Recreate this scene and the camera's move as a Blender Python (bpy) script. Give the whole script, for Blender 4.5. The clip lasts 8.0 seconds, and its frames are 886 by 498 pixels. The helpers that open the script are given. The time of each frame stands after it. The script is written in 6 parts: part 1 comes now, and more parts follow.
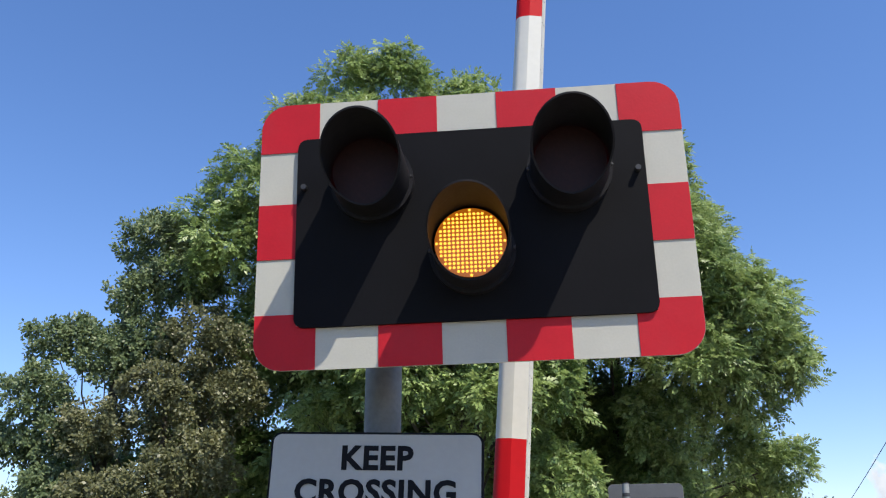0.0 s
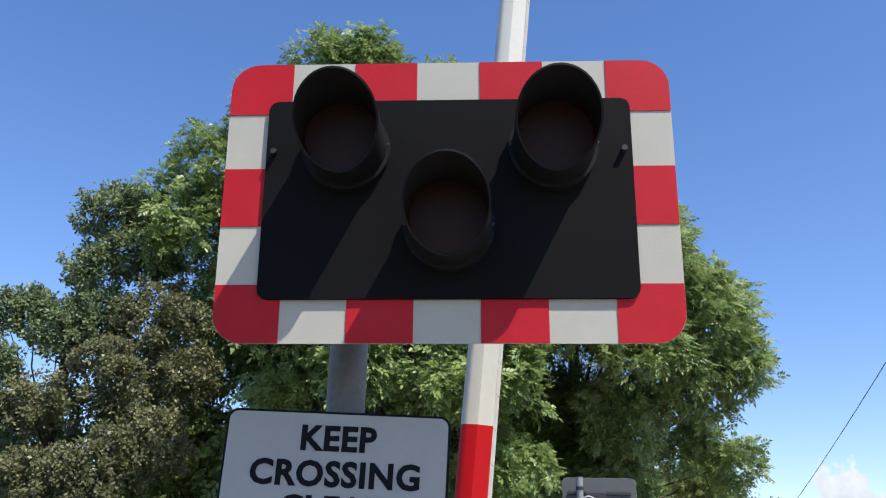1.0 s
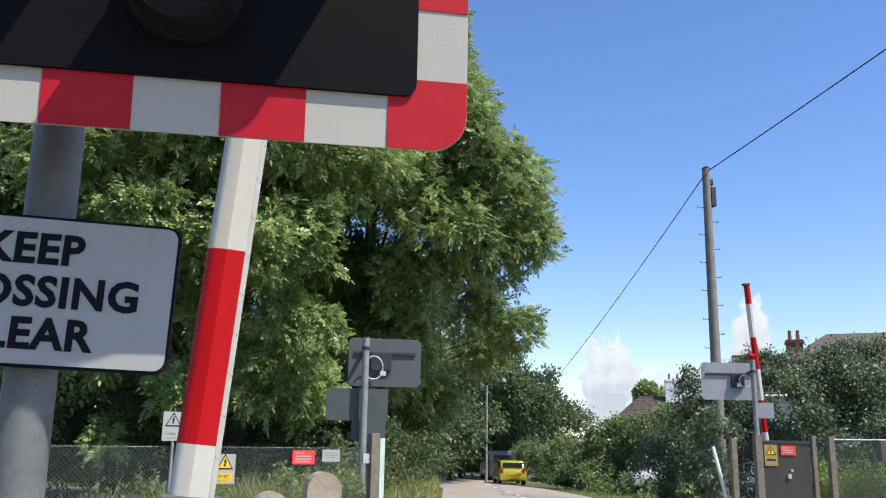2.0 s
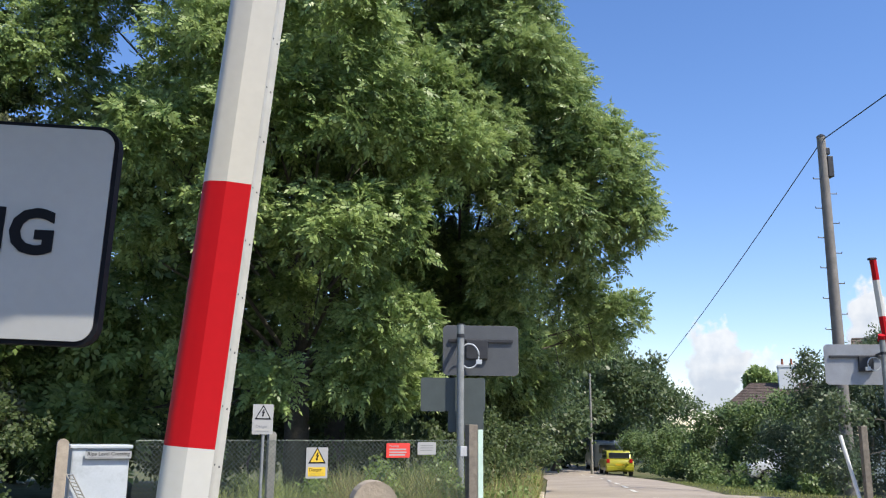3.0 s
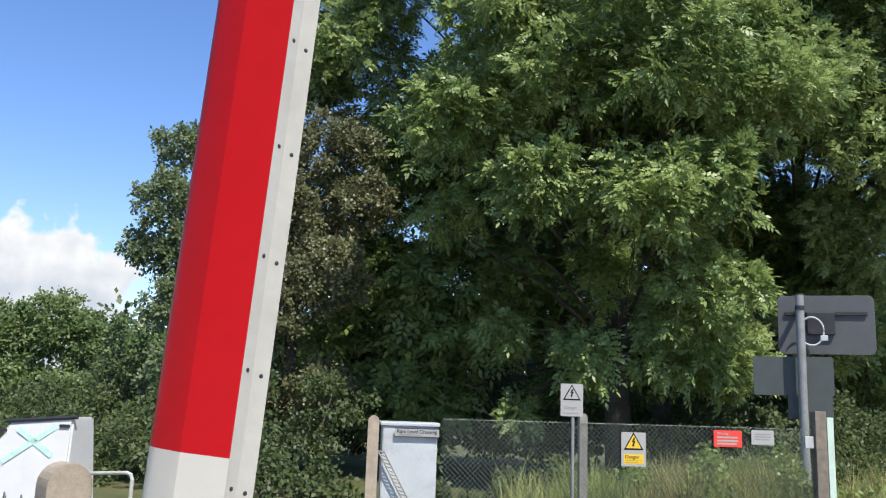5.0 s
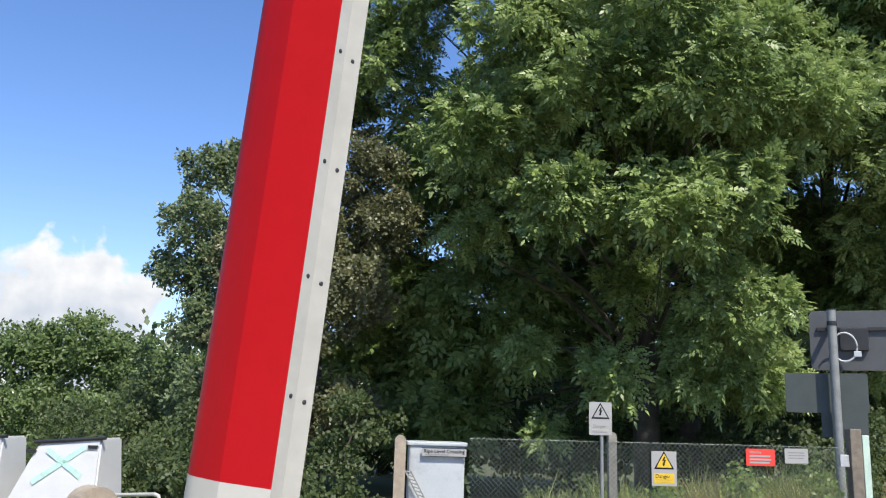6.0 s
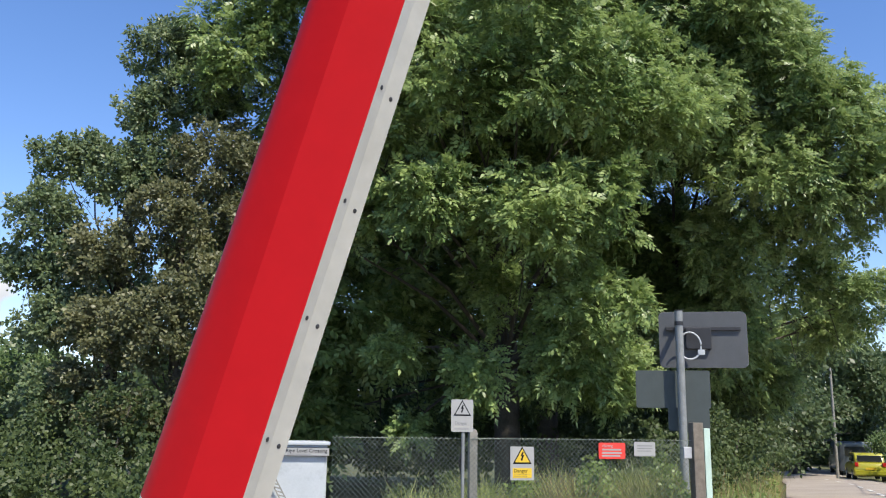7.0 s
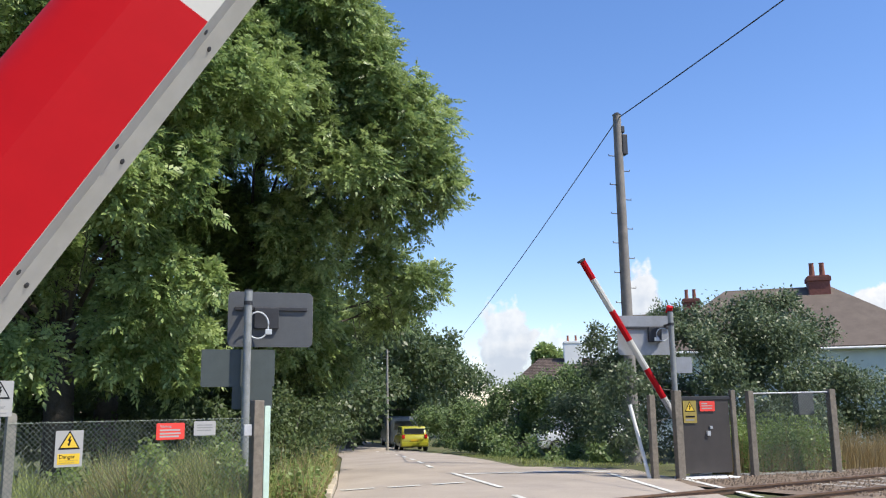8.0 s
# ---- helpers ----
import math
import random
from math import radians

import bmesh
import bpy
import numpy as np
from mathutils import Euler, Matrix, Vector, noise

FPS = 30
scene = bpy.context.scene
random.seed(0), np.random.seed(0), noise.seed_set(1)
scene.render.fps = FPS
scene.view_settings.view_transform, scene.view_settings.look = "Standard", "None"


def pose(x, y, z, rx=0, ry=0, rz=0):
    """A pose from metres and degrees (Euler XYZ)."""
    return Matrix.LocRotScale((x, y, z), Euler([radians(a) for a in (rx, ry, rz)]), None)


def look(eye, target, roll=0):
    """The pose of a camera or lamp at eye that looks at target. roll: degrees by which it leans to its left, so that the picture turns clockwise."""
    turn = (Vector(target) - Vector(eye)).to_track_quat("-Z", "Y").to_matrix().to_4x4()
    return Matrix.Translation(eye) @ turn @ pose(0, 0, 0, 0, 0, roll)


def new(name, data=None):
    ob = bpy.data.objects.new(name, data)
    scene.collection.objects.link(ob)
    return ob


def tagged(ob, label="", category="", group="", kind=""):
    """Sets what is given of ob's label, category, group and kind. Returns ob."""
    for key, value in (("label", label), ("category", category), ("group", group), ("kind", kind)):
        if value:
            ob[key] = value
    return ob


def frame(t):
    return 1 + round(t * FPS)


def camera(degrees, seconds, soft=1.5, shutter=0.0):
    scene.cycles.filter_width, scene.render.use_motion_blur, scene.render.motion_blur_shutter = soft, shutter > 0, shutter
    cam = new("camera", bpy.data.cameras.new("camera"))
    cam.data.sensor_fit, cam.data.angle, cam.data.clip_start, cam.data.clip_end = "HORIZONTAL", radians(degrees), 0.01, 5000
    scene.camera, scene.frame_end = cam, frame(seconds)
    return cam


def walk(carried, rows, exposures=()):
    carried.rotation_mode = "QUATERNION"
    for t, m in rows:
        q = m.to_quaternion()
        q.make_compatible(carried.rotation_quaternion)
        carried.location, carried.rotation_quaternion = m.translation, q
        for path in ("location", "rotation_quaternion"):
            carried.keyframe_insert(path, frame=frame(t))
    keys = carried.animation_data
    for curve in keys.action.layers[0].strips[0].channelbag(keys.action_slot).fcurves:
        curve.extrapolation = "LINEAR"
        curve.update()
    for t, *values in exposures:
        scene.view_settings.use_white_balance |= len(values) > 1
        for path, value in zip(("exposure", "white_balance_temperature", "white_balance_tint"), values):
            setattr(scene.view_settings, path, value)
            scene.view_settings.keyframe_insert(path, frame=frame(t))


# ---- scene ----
cam = camera(54.38, 8.0, soft=1.15)
PATH = [
    (0, look((0.140, 0.206, 1.582), (-0.033, 2.056, 2.320), -0.45)),
    (0.1, look((0.137, 0.220, 1.583), (-0.028, 2.071, 2.322), -0.41)),
    (0.2, look((0.134, 0.234, 1.584), (-0.023, 2.085, 2.325), -0.35)),
    (0.3, look((0.131, 0.247, 1.585), (-0.019, 2.098, 2.327), -0.29)),
    (0.4, look((0.127, 0.258, 1.586), (-0.017, 2.110, 2.329), -0.21)),
    (0.5, look((0.122, 0.269, 1.587), (-0.015, 2.120, 2.330), -0.12)),
    (0.6, look((0.116, 0.275, 1.588), (-0.016, 2.127, 2.330), 0.04)),
    (0.7, look((0.109, 0.281, 1.588), (-0.016, 2.135, 2.329), 0.24)),
    (0.8, look((0.103, 0.291, 1.588), (-0.014, 2.146, 2.325), 0.49)),
    (0.9, look((0.099, 0.306, 1.587), (-0.006, 2.165, 2.316), 0.82)),
    (1, look((0.098, 0.328, 1.586), (0.009, 2.194, 2.302), 1.25)),
    (1.1, look((0.099, 0.355, 1.581), (0.047, 2.229, 2.278), 1.32)),
    (1.2, look((0.102, 0.389, 1.575), (0.109, 2.273, 2.245), 1.05)),
    (1.3, look((0.106, 0.426, 1.570), (0.178, 2.321, 2.204), 0.89)),
    (1.4, look((0.106, 0.463, 1.568), (0.244, 2.369, 2.159), 1.11)),
    (1.5, look((0.112, 0.502, 1.564), (0.331, 2.413, 2.112), 1.26)),
    (1.6, look((0.127, 0.531, 1.552), (0.447, 2.438, 2.064), 1.06)),
    (1.7, look((0.151, 0.565, 1.542), (0.524, 2.469, 2.027), 0.90)),
    (1.8, look((0.182, 0.619, 1.540), (0.555, 2.528, 2.006), 0.93)),
    (1.9, look((0.215, 0.681, 1.539), (0.587, 2.594, 1.988), 0.95)),
    (2, look((0.248, 0.749, 1.537), (0.618, 2.666, 1.973), 0.95)),
    (2.1, look((0.280, 0.823, 1.536), (0.646, 2.742, 1.961), 0.94)),
    (2.2, look((0.311, 0.900, 1.535), (0.672, 2.823, 1.951), 0.91)),
    (2.3, look((0.341, 0.980, 1.534), (0.693, 2.906, 1.944), 0.87)),
    (2.4, look((0.367, 1.061, 1.534), (0.708, 2.990, 1.938), 0.80)),
    (2.5, look((0.390, 1.141, 1.533), (0.715, 3.073, 1.933), 0.71)),
    (2.6, look((0.409, 1.219, 1.532), (0.713, 3.155, 1.930), 0.59)),
    (2.7, look((0.423, 1.294, 1.532), (0.702, 3.234, 1.928), 0.45)),
    (2.8, look((0.431, 1.363, 1.531), (0.679, 3.308, 1.927), 0.28)),
    (2.9, look((0.431, 1.435, 1.544), (0.637, 3.384, 1.945), 0.29)),
    (3, look((0.434, 1.506, 1.557), (0.581, 3.458, 1.969), 0.49)),
    (3.1, look((0.452, 1.578, 1.556), (0.535, 3.530, 1.983), 0.63)),
    (3.2, look((0.483, 1.652, 1.556), (0.500, 3.602, 1.997), 0.73)),
    (3.3, look((0.520, 1.728, 1.555), (0.472, 3.675, 2.010), 0.81)),
    (3.4, look((0.555, 1.803, 1.554), (0.445, 3.745, 2.018), 0.88)),
    (3.5, look((0.579, 1.875, 1.553), (0.414, 3.813, 2.021), 0.93)),
    (3.6, look((0.591, 1.946, 1.554), (0.379, 3.880, 2.018), 1.06)),
    (3.7, look((0.598, 2.013, 1.555), (0.347, 3.944, 2.010), 1.19)),
    (3.8, look((0.602, 2.077, 1.557), (0.316, 4.007, 1.999), 1.35)),
    (3.9, look((0.603, 2.140, 1.559), (0.286, 4.068, 1.985), 1.55)),
    (4, look((0.602, 2.203, 1.560), (0.258, 4.129, 1.972), 1.81)),
    (4.1, look((0.595, 2.260, 1.563), (0.223, 4.185, 1.960), 2.19)),
    (4.2, look((0.575, 2.317, 1.566), (0.177, 4.239, 1.949), 2.58)),
    (4.3, look((0.551, 2.369, 1.569), (0.127, 4.288, 1.941), 2.89)),
    (4.4, look((0.531, 2.416, 1.571), (0.081, 4.331, 1.934), 3.04)),
    (4.5, look((0.524, 2.456, 1.573), (0.048, 4.365, 1.931), 2.96)),
    (4.6, look((0.529, 2.491, 1.572), (0.026, 4.393, 1.930), 2.50)),
    (4.7, look((0.541, 2.521, 1.572), (0.014, 4.416, 1.929), 1.98)),
    (4.8, look((0.555, 2.551, 1.572), (0.005, 4.440, 1.928), 1.68)),
    (4.9, look((0.564, 2.582, 1.572), (-0.004, 4.467, 1.927), 1.74)),
    (5, look((0.571, 2.605, 1.575), (-0.014, 4.484, 1.930), 1.92)),
    (5.1, look((0.565, 2.636, 1.577), (-0.031, 4.510, 1.939), 1.87)),
    (5.2, look((0.555, 2.660, 1.578), (-0.049, 4.530, 1.950), 1.72)),
    (5.3, look((0.556, 2.659, 1.578), (-0.056, 4.525, 1.956), 1.69)),
    (5.4, look((0.556, 2.657, 1.578), (-0.063, 4.520, 1.961), 1.67)),
    (5.5, look((0.555, 2.656, 1.578), (-0.069, 4.516, 1.965), 1.65)),
    (5.6, look((0.553, 2.653, 1.578), (-0.075, 4.512, 1.968), 1.65)),
    (5.7, look((0.551, 2.651, 1.578), (-0.081, 4.508, 1.970), 1.65)),
    (5.8, look((0.549, 2.648, 1.579), (-0.086, 4.503, 1.972), 1.65)),
    (5.9, look((0.546, 2.644, 1.578), (-0.090, 4.499, 1.973), 1.66)),
    (6, look((0.545, 2.639, 1.578), (-0.092, 4.493, 1.973), 1.67)),
    (6.1, look((0.544, 2.634, 1.578), (-0.094, 4.487, 1.974), 1.69)),
    (6.2, look((0.544, 2.627, 1.577), (-0.094, 4.481, 1.974), 1.71)),
    (6.3, look((0.548, 2.617, 1.577), (-0.090, 4.470, 1.976), 1.78)),
    (6.4, look((0.548, 2.609, 1.575), (-0.071, 4.468, 1.977), 1.74)),
    (6.5, look((0.553, 2.602, 1.574), (-0.026, 4.473, 1.978), 1.73)),
    (6.6, look((0.557, 2.602, 1.568), (0.019, 4.485, 1.974), 1.59)),
    (6.7, look((0.561, 2.602, 1.565), (0.064, 4.496, 1.972), 1.45)),
    (6.8, look((0.567, 2.602, 1.563), (0.113, 4.507, 1.970), 1.29)),
    (6.9, look((0.573, 2.602, 1.561), (0.170, 4.519, 1.965), 1.11)),
    (7, look((0.579, 2.602, 1.554), (0.237, 4.531, 1.956), 0.88)),
    (7.1, look((0.589, 2.602, 1.556), (0.319, 4.544, 1.952), 0.74)),
    (7.2, look((0.600, 2.606, 1.553), (0.413, 4.559, 1.943), 0.58)),
    (7.3, look((0.611, 2.614, 1.546), (0.515, 4.574, 1.930), 0.41)),
    (7.4, look((0.621, 2.624, 1.538), (0.623, 4.587, 1.917), 0.23)),
    (7.5, look((0.631, 2.634, 1.530), (0.734, 4.596, 1.905), 0.07)),
    (7.6, look((0.643, 2.643, 1.523), (0.847, 4.597, 1.896), -0.14)),
    (7.7, look((0.655, 2.652, 1.518), (0.959, 4.593, 1.888), -0.33)),
    (7.8, look((0.666, 2.660, 1.514), (1.070, 4.584, 1.882), -0.51)),
    (7.9, look((0.677, 2.668, 1.510), (1.180, 4.569, 1.876), -0.68)),
    (8, look((0.689, 2.676, 1.507), (1.289, 4.548, 1.870), -0.84)),
]
walk(cam, PATH)

# ---- world, sun, exposure ----
world = bpy.data.worlds.new("sky_world")
scene.world = world
world.use_nodes = True
wn = world.node_tree
sky = wn.nodes.new("ShaderNodeTexSky")
sky.sky_type = "NISHITA"
sky.sun_disc = False
sky.sun_elevation = radians(54.1)
sky.sun_rotation = radians(135)
sky.altitude = 0
sky.air_density = 1.0
sky.dust_density = 0.25
sky.ozone_density = 2.0
bgn = wn.nodes["Background"]
bgn.inputs["Strength"].default_value = 0.145
hue = wn.nodes.new("ShaderNodeHueSaturation")
hue.inputs["Saturation"].default_value = 1.18
wn.links.new(sky.outputs["Color"], hue.inputs["Color"])
tint = wn.nodes.new("ShaderNodeVectorMath")
tint.operation = "MULTIPLY"
tint.inputs[1].default_value = (1.06, 1.0, 1.14)
wn.links.new(hue.outputs["Color"], tint.inputs[0])
wn.links.new(tint.outputs["Vector"], bgn.inputs["Color"])
sun_data = bpy.data.lights.new("sun", "SUN")
sun_data.energy = 5.0
sun_data.angle = radians(0.53)
sun_data.color = (1.0, 0.93, 0.80)
sun = new("sun", sun_data)
sun.matrix_world = look((41, -41, 80), (0, 0, 0))
scene.view_settings.exposure = 0.35


# ---- materials ----
def mat(name, base, rough=0.6, metal=0.0, var=0.18, scale=6.0, bump=0.15, bscale=60.0, dirt=None, dirt_amt=0.0,
        dirt_scale=2.0, spec=0.5, rand=0.0, island=0.0, coat=0.0):
    """Painted, cast or weathered surface: two scales of tone, stains and fine relief."""
    m = bpy.data.materials.new(name)
    m.use_nodes = True
    nt = m.node_tree
    b = nt.nodes["Principled BSDF"]
    b.inputs["Roughness"].default_value = rough
    b.inputs["Metallic"].default_value = metal
    b.inputs["Specular IOR Level"].default_value = spec
    b.inputs["Coat Weight"].default_value = coat
    tc = nt.nodes.new("ShaderNodeTexCoord")
    geo = tc.outputs["Object"]
    n1 = nt.nodes.new("ShaderNodeTexNoise")
    n1.inputs["Scale"].default_value = scale
    n1.inputs["Detail"].default_value = 6
    n2 = nt.nodes.new("ShaderNodeTexNoise")
    n2.inputs["Scale"].default_value = bscale
    n2.inputs["Detail"].default_value = 4
    for n in (n1, n2):
        nt.links.new(geo, n.inputs["Vector"])
    mr = nt.nodes.new("ShaderNodeMapRange")
    mr.inputs["From Min"].default_value, mr.inputs["From Max"].default_value = 0.25, 0.75
    mr.inputs["To Min"].default_value, mr.inputs["To Max"].default_value = 1 - var, 1 + var
    nt.links.new(n1.outputs["Fac"], mr.inputs["Value"])
    mr2 = nt.nodes.new("ShaderNodeMapRange")
    mr2.inputs["From Min"].default_value, mr2.inputs["From Max"].default_value = 0.25, 0.75
    mr2.inputs["To Min"].default_value, mr2.inputs["To Max"].default_value = 1 - var * 0.6, 1 + var * 0.6
    nt.links.new(n2.outputs["Fac"], mr2.inputs["Value"])
    mul = nt.nodes.new("ShaderNodeMath")
    mul.operation = "MULTIPLY"
    nt.links.new(mr.outputs["Result"], mul.inputs[0])
    nt.links.new(mr2.outputs["Result"], mul.inputs[1])
    val = mul.outputs[0]
    if rand or island:
        src = nt.nodes.new("ShaderNodeObjectInfo").outputs["Random"] if rand else \
            nt.nodes.new("ShaderNodeNewGeometry").outputs["Random Per Island"]
        amt = rand or island
        mr3 = nt.nodes.new("ShaderNodeMapRange")
        mr3.inputs["To Min"].default_value, mr3.inputs["To Max"].default_value = 1 - amt, 1 + amt
        nt.links.new(src, mr3.inputs["Value"])
        mul2 = nt.nodes.new("ShaderNodeMath")
        mul2.operation = "MULTIPLY"
        nt.links.new(val, mul2.inputs[0])
        nt.links.new(mr3.outputs["Result"], mul2.inputs[1])
        val = mul2.outputs[0]
    col = nt.nodes.new("ShaderNodeVectorMath")
    col.operation = "SCALE"
    col.inputs[0].default_value = base
    nt.links.new(val, col.inputs["Scale"])
    out = col.outputs["Vector"]
    if dirt is not None:
        n3 = nt.nodes.new("ShaderNodeTexNoise")
        n3.inputs["Scale"].default_value = dirt_scale
        n3.inputs["Detail"].default_value = 8
        n3.inputs["Roughness"].default_value = 0.65
        nt.links.new(geo, n3.inputs["Vector"])
        mr4 = nt.nodes.new("ShaderNodeMapRange")
        mr4.inputs["From Min"].default_value, mr4.inputs["From Max"].default_value = 0.5, 0.72
        mr4.inputs["To Max"].default_value = dirt_amt
        nt.links.new(n3.outputs["Fac"], mr4.inputs["Value"])
        mx = nt.nodes.new("ShaderNodeMix")
        mx.data_type = "RGBA"
        nt.links.new(mr4.outputs["Result"], mx.inputs["Factor"])
        nt.links.new(out, mx.inputs["A"])
        mx.inputs["B"].default_value = (*dirt, 1)
        out = mx.outputs["Result"]
    nt.links.new(out, b.inputs["Base Color"])
    if bump:
        bp = nt.nodes.new("ShaderNodeBump")
        bp.inputs["Strength"].default_value = bump
        bp.inputs["Distance"].default_value = 0.01
        nt.links.new(n2.outputs["Fac"], bp.inputs["Height"])
        nt.links.new(bp.outputs["Normal"], b.inputs["Normal"])
    return m


def leaf_mat(name, a, b_, trans=0.3, rough=0.42):
    """Leaf: colour that differs from leaf to leaf and in patches, some light passing through."""
    m = bpy.data.materials.new(name)
    m.use_nodes = True
    nt = m.node_tree
    b = nt.nodes["Principled BSDF"]
    b.inputs["Roughness"].default_value = rough
    b.inputs["Specular IOR Level"].default_value = 0.4
    g = nt.nodes.new("ShaderNodeNewGeometry")
    tc = nt.nodes.new("ShaderNodeTexCoord")
    n1 = nt.nodes.new("ShaderNodeTexNoise")
    n1.inputs["Scale"].default_value = 0.55
    n1.inputs["Detail"].default_value = 3
    nt.links.new(tc.outputs["Object"], n1.inputs["Vector"])
    ad = nt.nodes.new("ShaderNodeMath")
    ad.operation = "MULTIPLY_ADD"
    ad.inputs[1].default_value = 0.55
    nt.links.new(g.outputs["Random Per Island"], ad.inputs[0])
    mrr = nt.nodes.new("ShaderNodeMapRange")
    mrr.inputs["From Min"].default_value, mrr.inputs["From Max"].default_value = 0.3, 0.7
    mrr.inputs["To Max"].default_value = 0.45
    nt.links.new(n1.outputs["Fac"], mrr.inputs["Value"])
    nt.links.new(mrr.outputs["Result"], ad.inputs[2])
    mx = nt.nodes.new("ShaderNodeMix")
    mx.data_type = "RGBA"
    nt.links.new(ad.outputs[0], mx.inputs["Factor"])
    mx.inputs["A"].default_value = (*a, 1)
    mx.inputs["B"].default_value = (*b_, 1)
    nt.links.new(mx.outputs["Result"], b.inputs["Base Color"])
    tr = nt.nodes.new("ShaderNodeBsdfTranslucent")
    nt.links.new(mx.outputs["Result"], tr.inputs["Color"])
    ms = nt.nodes.new("ShaderNodeMixShader")
    ms.inputs["Fac"].default_value = trans
    nt.links.new(b.outputs["BSDF"], ms.inputs[1])
    nt.links.new(tr.outputs["BSDF"], ms.inputs[2])
    nt.links.new(ms.outputs["Shader"], nt.nodes["Material Output"].inputs["Surface"])
    return m


def glow(name, color, strength):
    m = bpy.data.materials.new(name)
    m.use_nodes = True
    b = m.node_tree.nodes["Principled BSDF"]
    b.inputs["Base Color"].default_value = (*[c * 0.3 for c in color], 1)
    b.inputs["Emission Color"].default_value = (*color, 1)
    b.inputs["Emission Strength"].default_value = strength
    b.inputs["Roughness"].default_value = 0.3
    return m


RED = mat("red_reflective_sheet", (0.42, 0.010, 0.020), 0.5, spec=0.2, var=0.07, scale=9, bump=0.04, bscale=140, dirt=(0.42, 0.03, 0.04), dirt_amt=0.35, dirt_scale=5)
WHITE = mat("white_reflective_sheet", (0.42, 0.41, 0.365), 0.5, spec=0.2, var=0.05, scale=7, bump=0.04, bscale=140, dirt=(0.45, 0.44, 0.38), dirt_amt=0.4, dirt_scale=4)
BLACK = mat("black_matt_panel", (0.005, 0.005, 0.0065), 0.65, spec=0.09, var=0.18, scale=5, bump=0.03, bscale=180)
HOOD = mat("black_plastic_hood", (0.014, 0.0135, 0.016), 0.6, spec=0.12, var=0.2, scale=20, bump=0.05)
DULL = mat("unlit_lens", (0.020, 0.006, 0.005), 0.5, var=0.2, scale=80, bump=0.05, bscale=120, spec=0.2)
LED_RED = glow("red_led", (1.0, 0.10, 0.12), 1.4)
LED_RED2 = glow("red_lens_glow", (0.72, 0.003, 0.012), 0.34)
LED_AMB = glow("amber_led", (1.0, 0.50, 0.06), 1.5)
LED_AMB2 = glow("amber_lens_glow", (0.75, 0.20, 0.006), 0.33)
GALV = mat("galvanised_steel", (0.42, 0.43, 0.44), 0.5, 0.15, var=0.16, scale=8, bump=0.08, bscale=50, dirt=(0.16, 0.16, 0.16), dirt_amt=0.5, dirt_scale=5)
GALVMID = mat("aged_zinc", (0.24, 0.25, 0.245), 0.55, 0.2, var=0.18, scale=7, bump=0.1, dirt=(0.13, 0.135, 0.13), dirt_amt=0.6, dirt_scale=5)
# Dull zinc; its dark tone also holds the shadow on the near signal post.
GALVDULL = mat("dull_weathered_zinc", (0.15, 0.155, 0.155), 0.6, 0.25, var=0.2, scale=6, bump=0.1, dirt=(0.10, 0.10, 0.095), dirt_amt=0.6, dirt_scale=5)
ALU = mat("grey_sign_back", (0.080, 0.084, 0.090), 0.55, 0.2, var=0.1, scale=5, bump=0.05, dirt=(0.07, 0.075, 0.07), dirt_amt=0.5)
# Lighter copy of the sign back: sunlight on the right-hand boards is painted in.
ALUSUNLIT = mat("sunlit_sign_back", (0.27, 0.28, 0.30), 0.5, 0.25, var=0.1, scale=5, bump=0.05, dirt=(0.17, 0.175, 0.18), dirt_amt=0.5)
ALU2 = mat("grey_green_sign_back", (0.060, 0.073, 0.070), 0.55, 0.1, var=0.1, scale=5, bump=0.05)
DARKSTEEL = mat("dark_steel", (0.035, 0.035, 0.038), 0.5, 0.3, var=0.2, bump=0.1)
SIGNWHITE = mat("white_sign_face", (0.34, 0.34, 0.33), 0.45, var=0.04, scale=5, bump=0.03, dirt=(0.33, 0.32, 0.29), dirt_amt=0.45, dirt_scale=4)
SIGNBLACK = mat("sign_lettering", (0.008, 0.009, 0.012), 0.7, spec=0.1, var=0.1, bump=0)
SIGNYEL = mat("yellow_sign_face", (0.64, 0.43, 0.03), 0.5, var=0.06, bump=0.03)
# Duller, darker yellow than SIGNYEL, with brown blotches.
DULLYEL = mat("dull_yellow_sign_face", (0.30, 0.23, 0.05), 0.6, var=0.15, scale=8, bump=0.03, dirt=(0.12, 0.10, 0.05), dirt_amt=0.6, dirt_scale=9)
SIGNRED = mat("red_sign_face", (0.68, 0.05, 0.035), 0.5, var=0.06, bump=0.03)
BARGREY = mat("grey_print", (0.22, 0.22, 0.22), 0.6, bump=0)
BOOMRED = mat("red_boom_paint", (0.45, 0.008, 0.013), 0.5, spec=0.12, var=0.06, scale=3, bump=0.03, bscale=40, dirt=(0.38, 0.008, 0.014), dirt_amt=0.4, dirt_scale=2)
BOOMWHITE = mat("white_boom_paint", (0.56, 0.55, 0.51), 0.42, spec=0.3, var=0.05, scale=3, bump=0.03, bscale=40, dirt=(0.6, 0.59, 0.53), dirt_amt=0.3, dirt_scale=6)
RAILWHITE = mat("white_edge_strip", (0.44, 0.43, 0.385), 0.45, var=0.08, scale=14, bump=0.06, dirt=(0.36, 0.34, 0.29), dirt_amt=0.6, dirt_scale=9)
CONC = mat("weathered_concrete", (0.36, 0.30, 0.23), 0.85, var=0.2, scale=9, bump=0.25, bscale=90, dirt=(0.18, 0.16, 0.13), dirt_amt=0.6, dirt_scale=6)
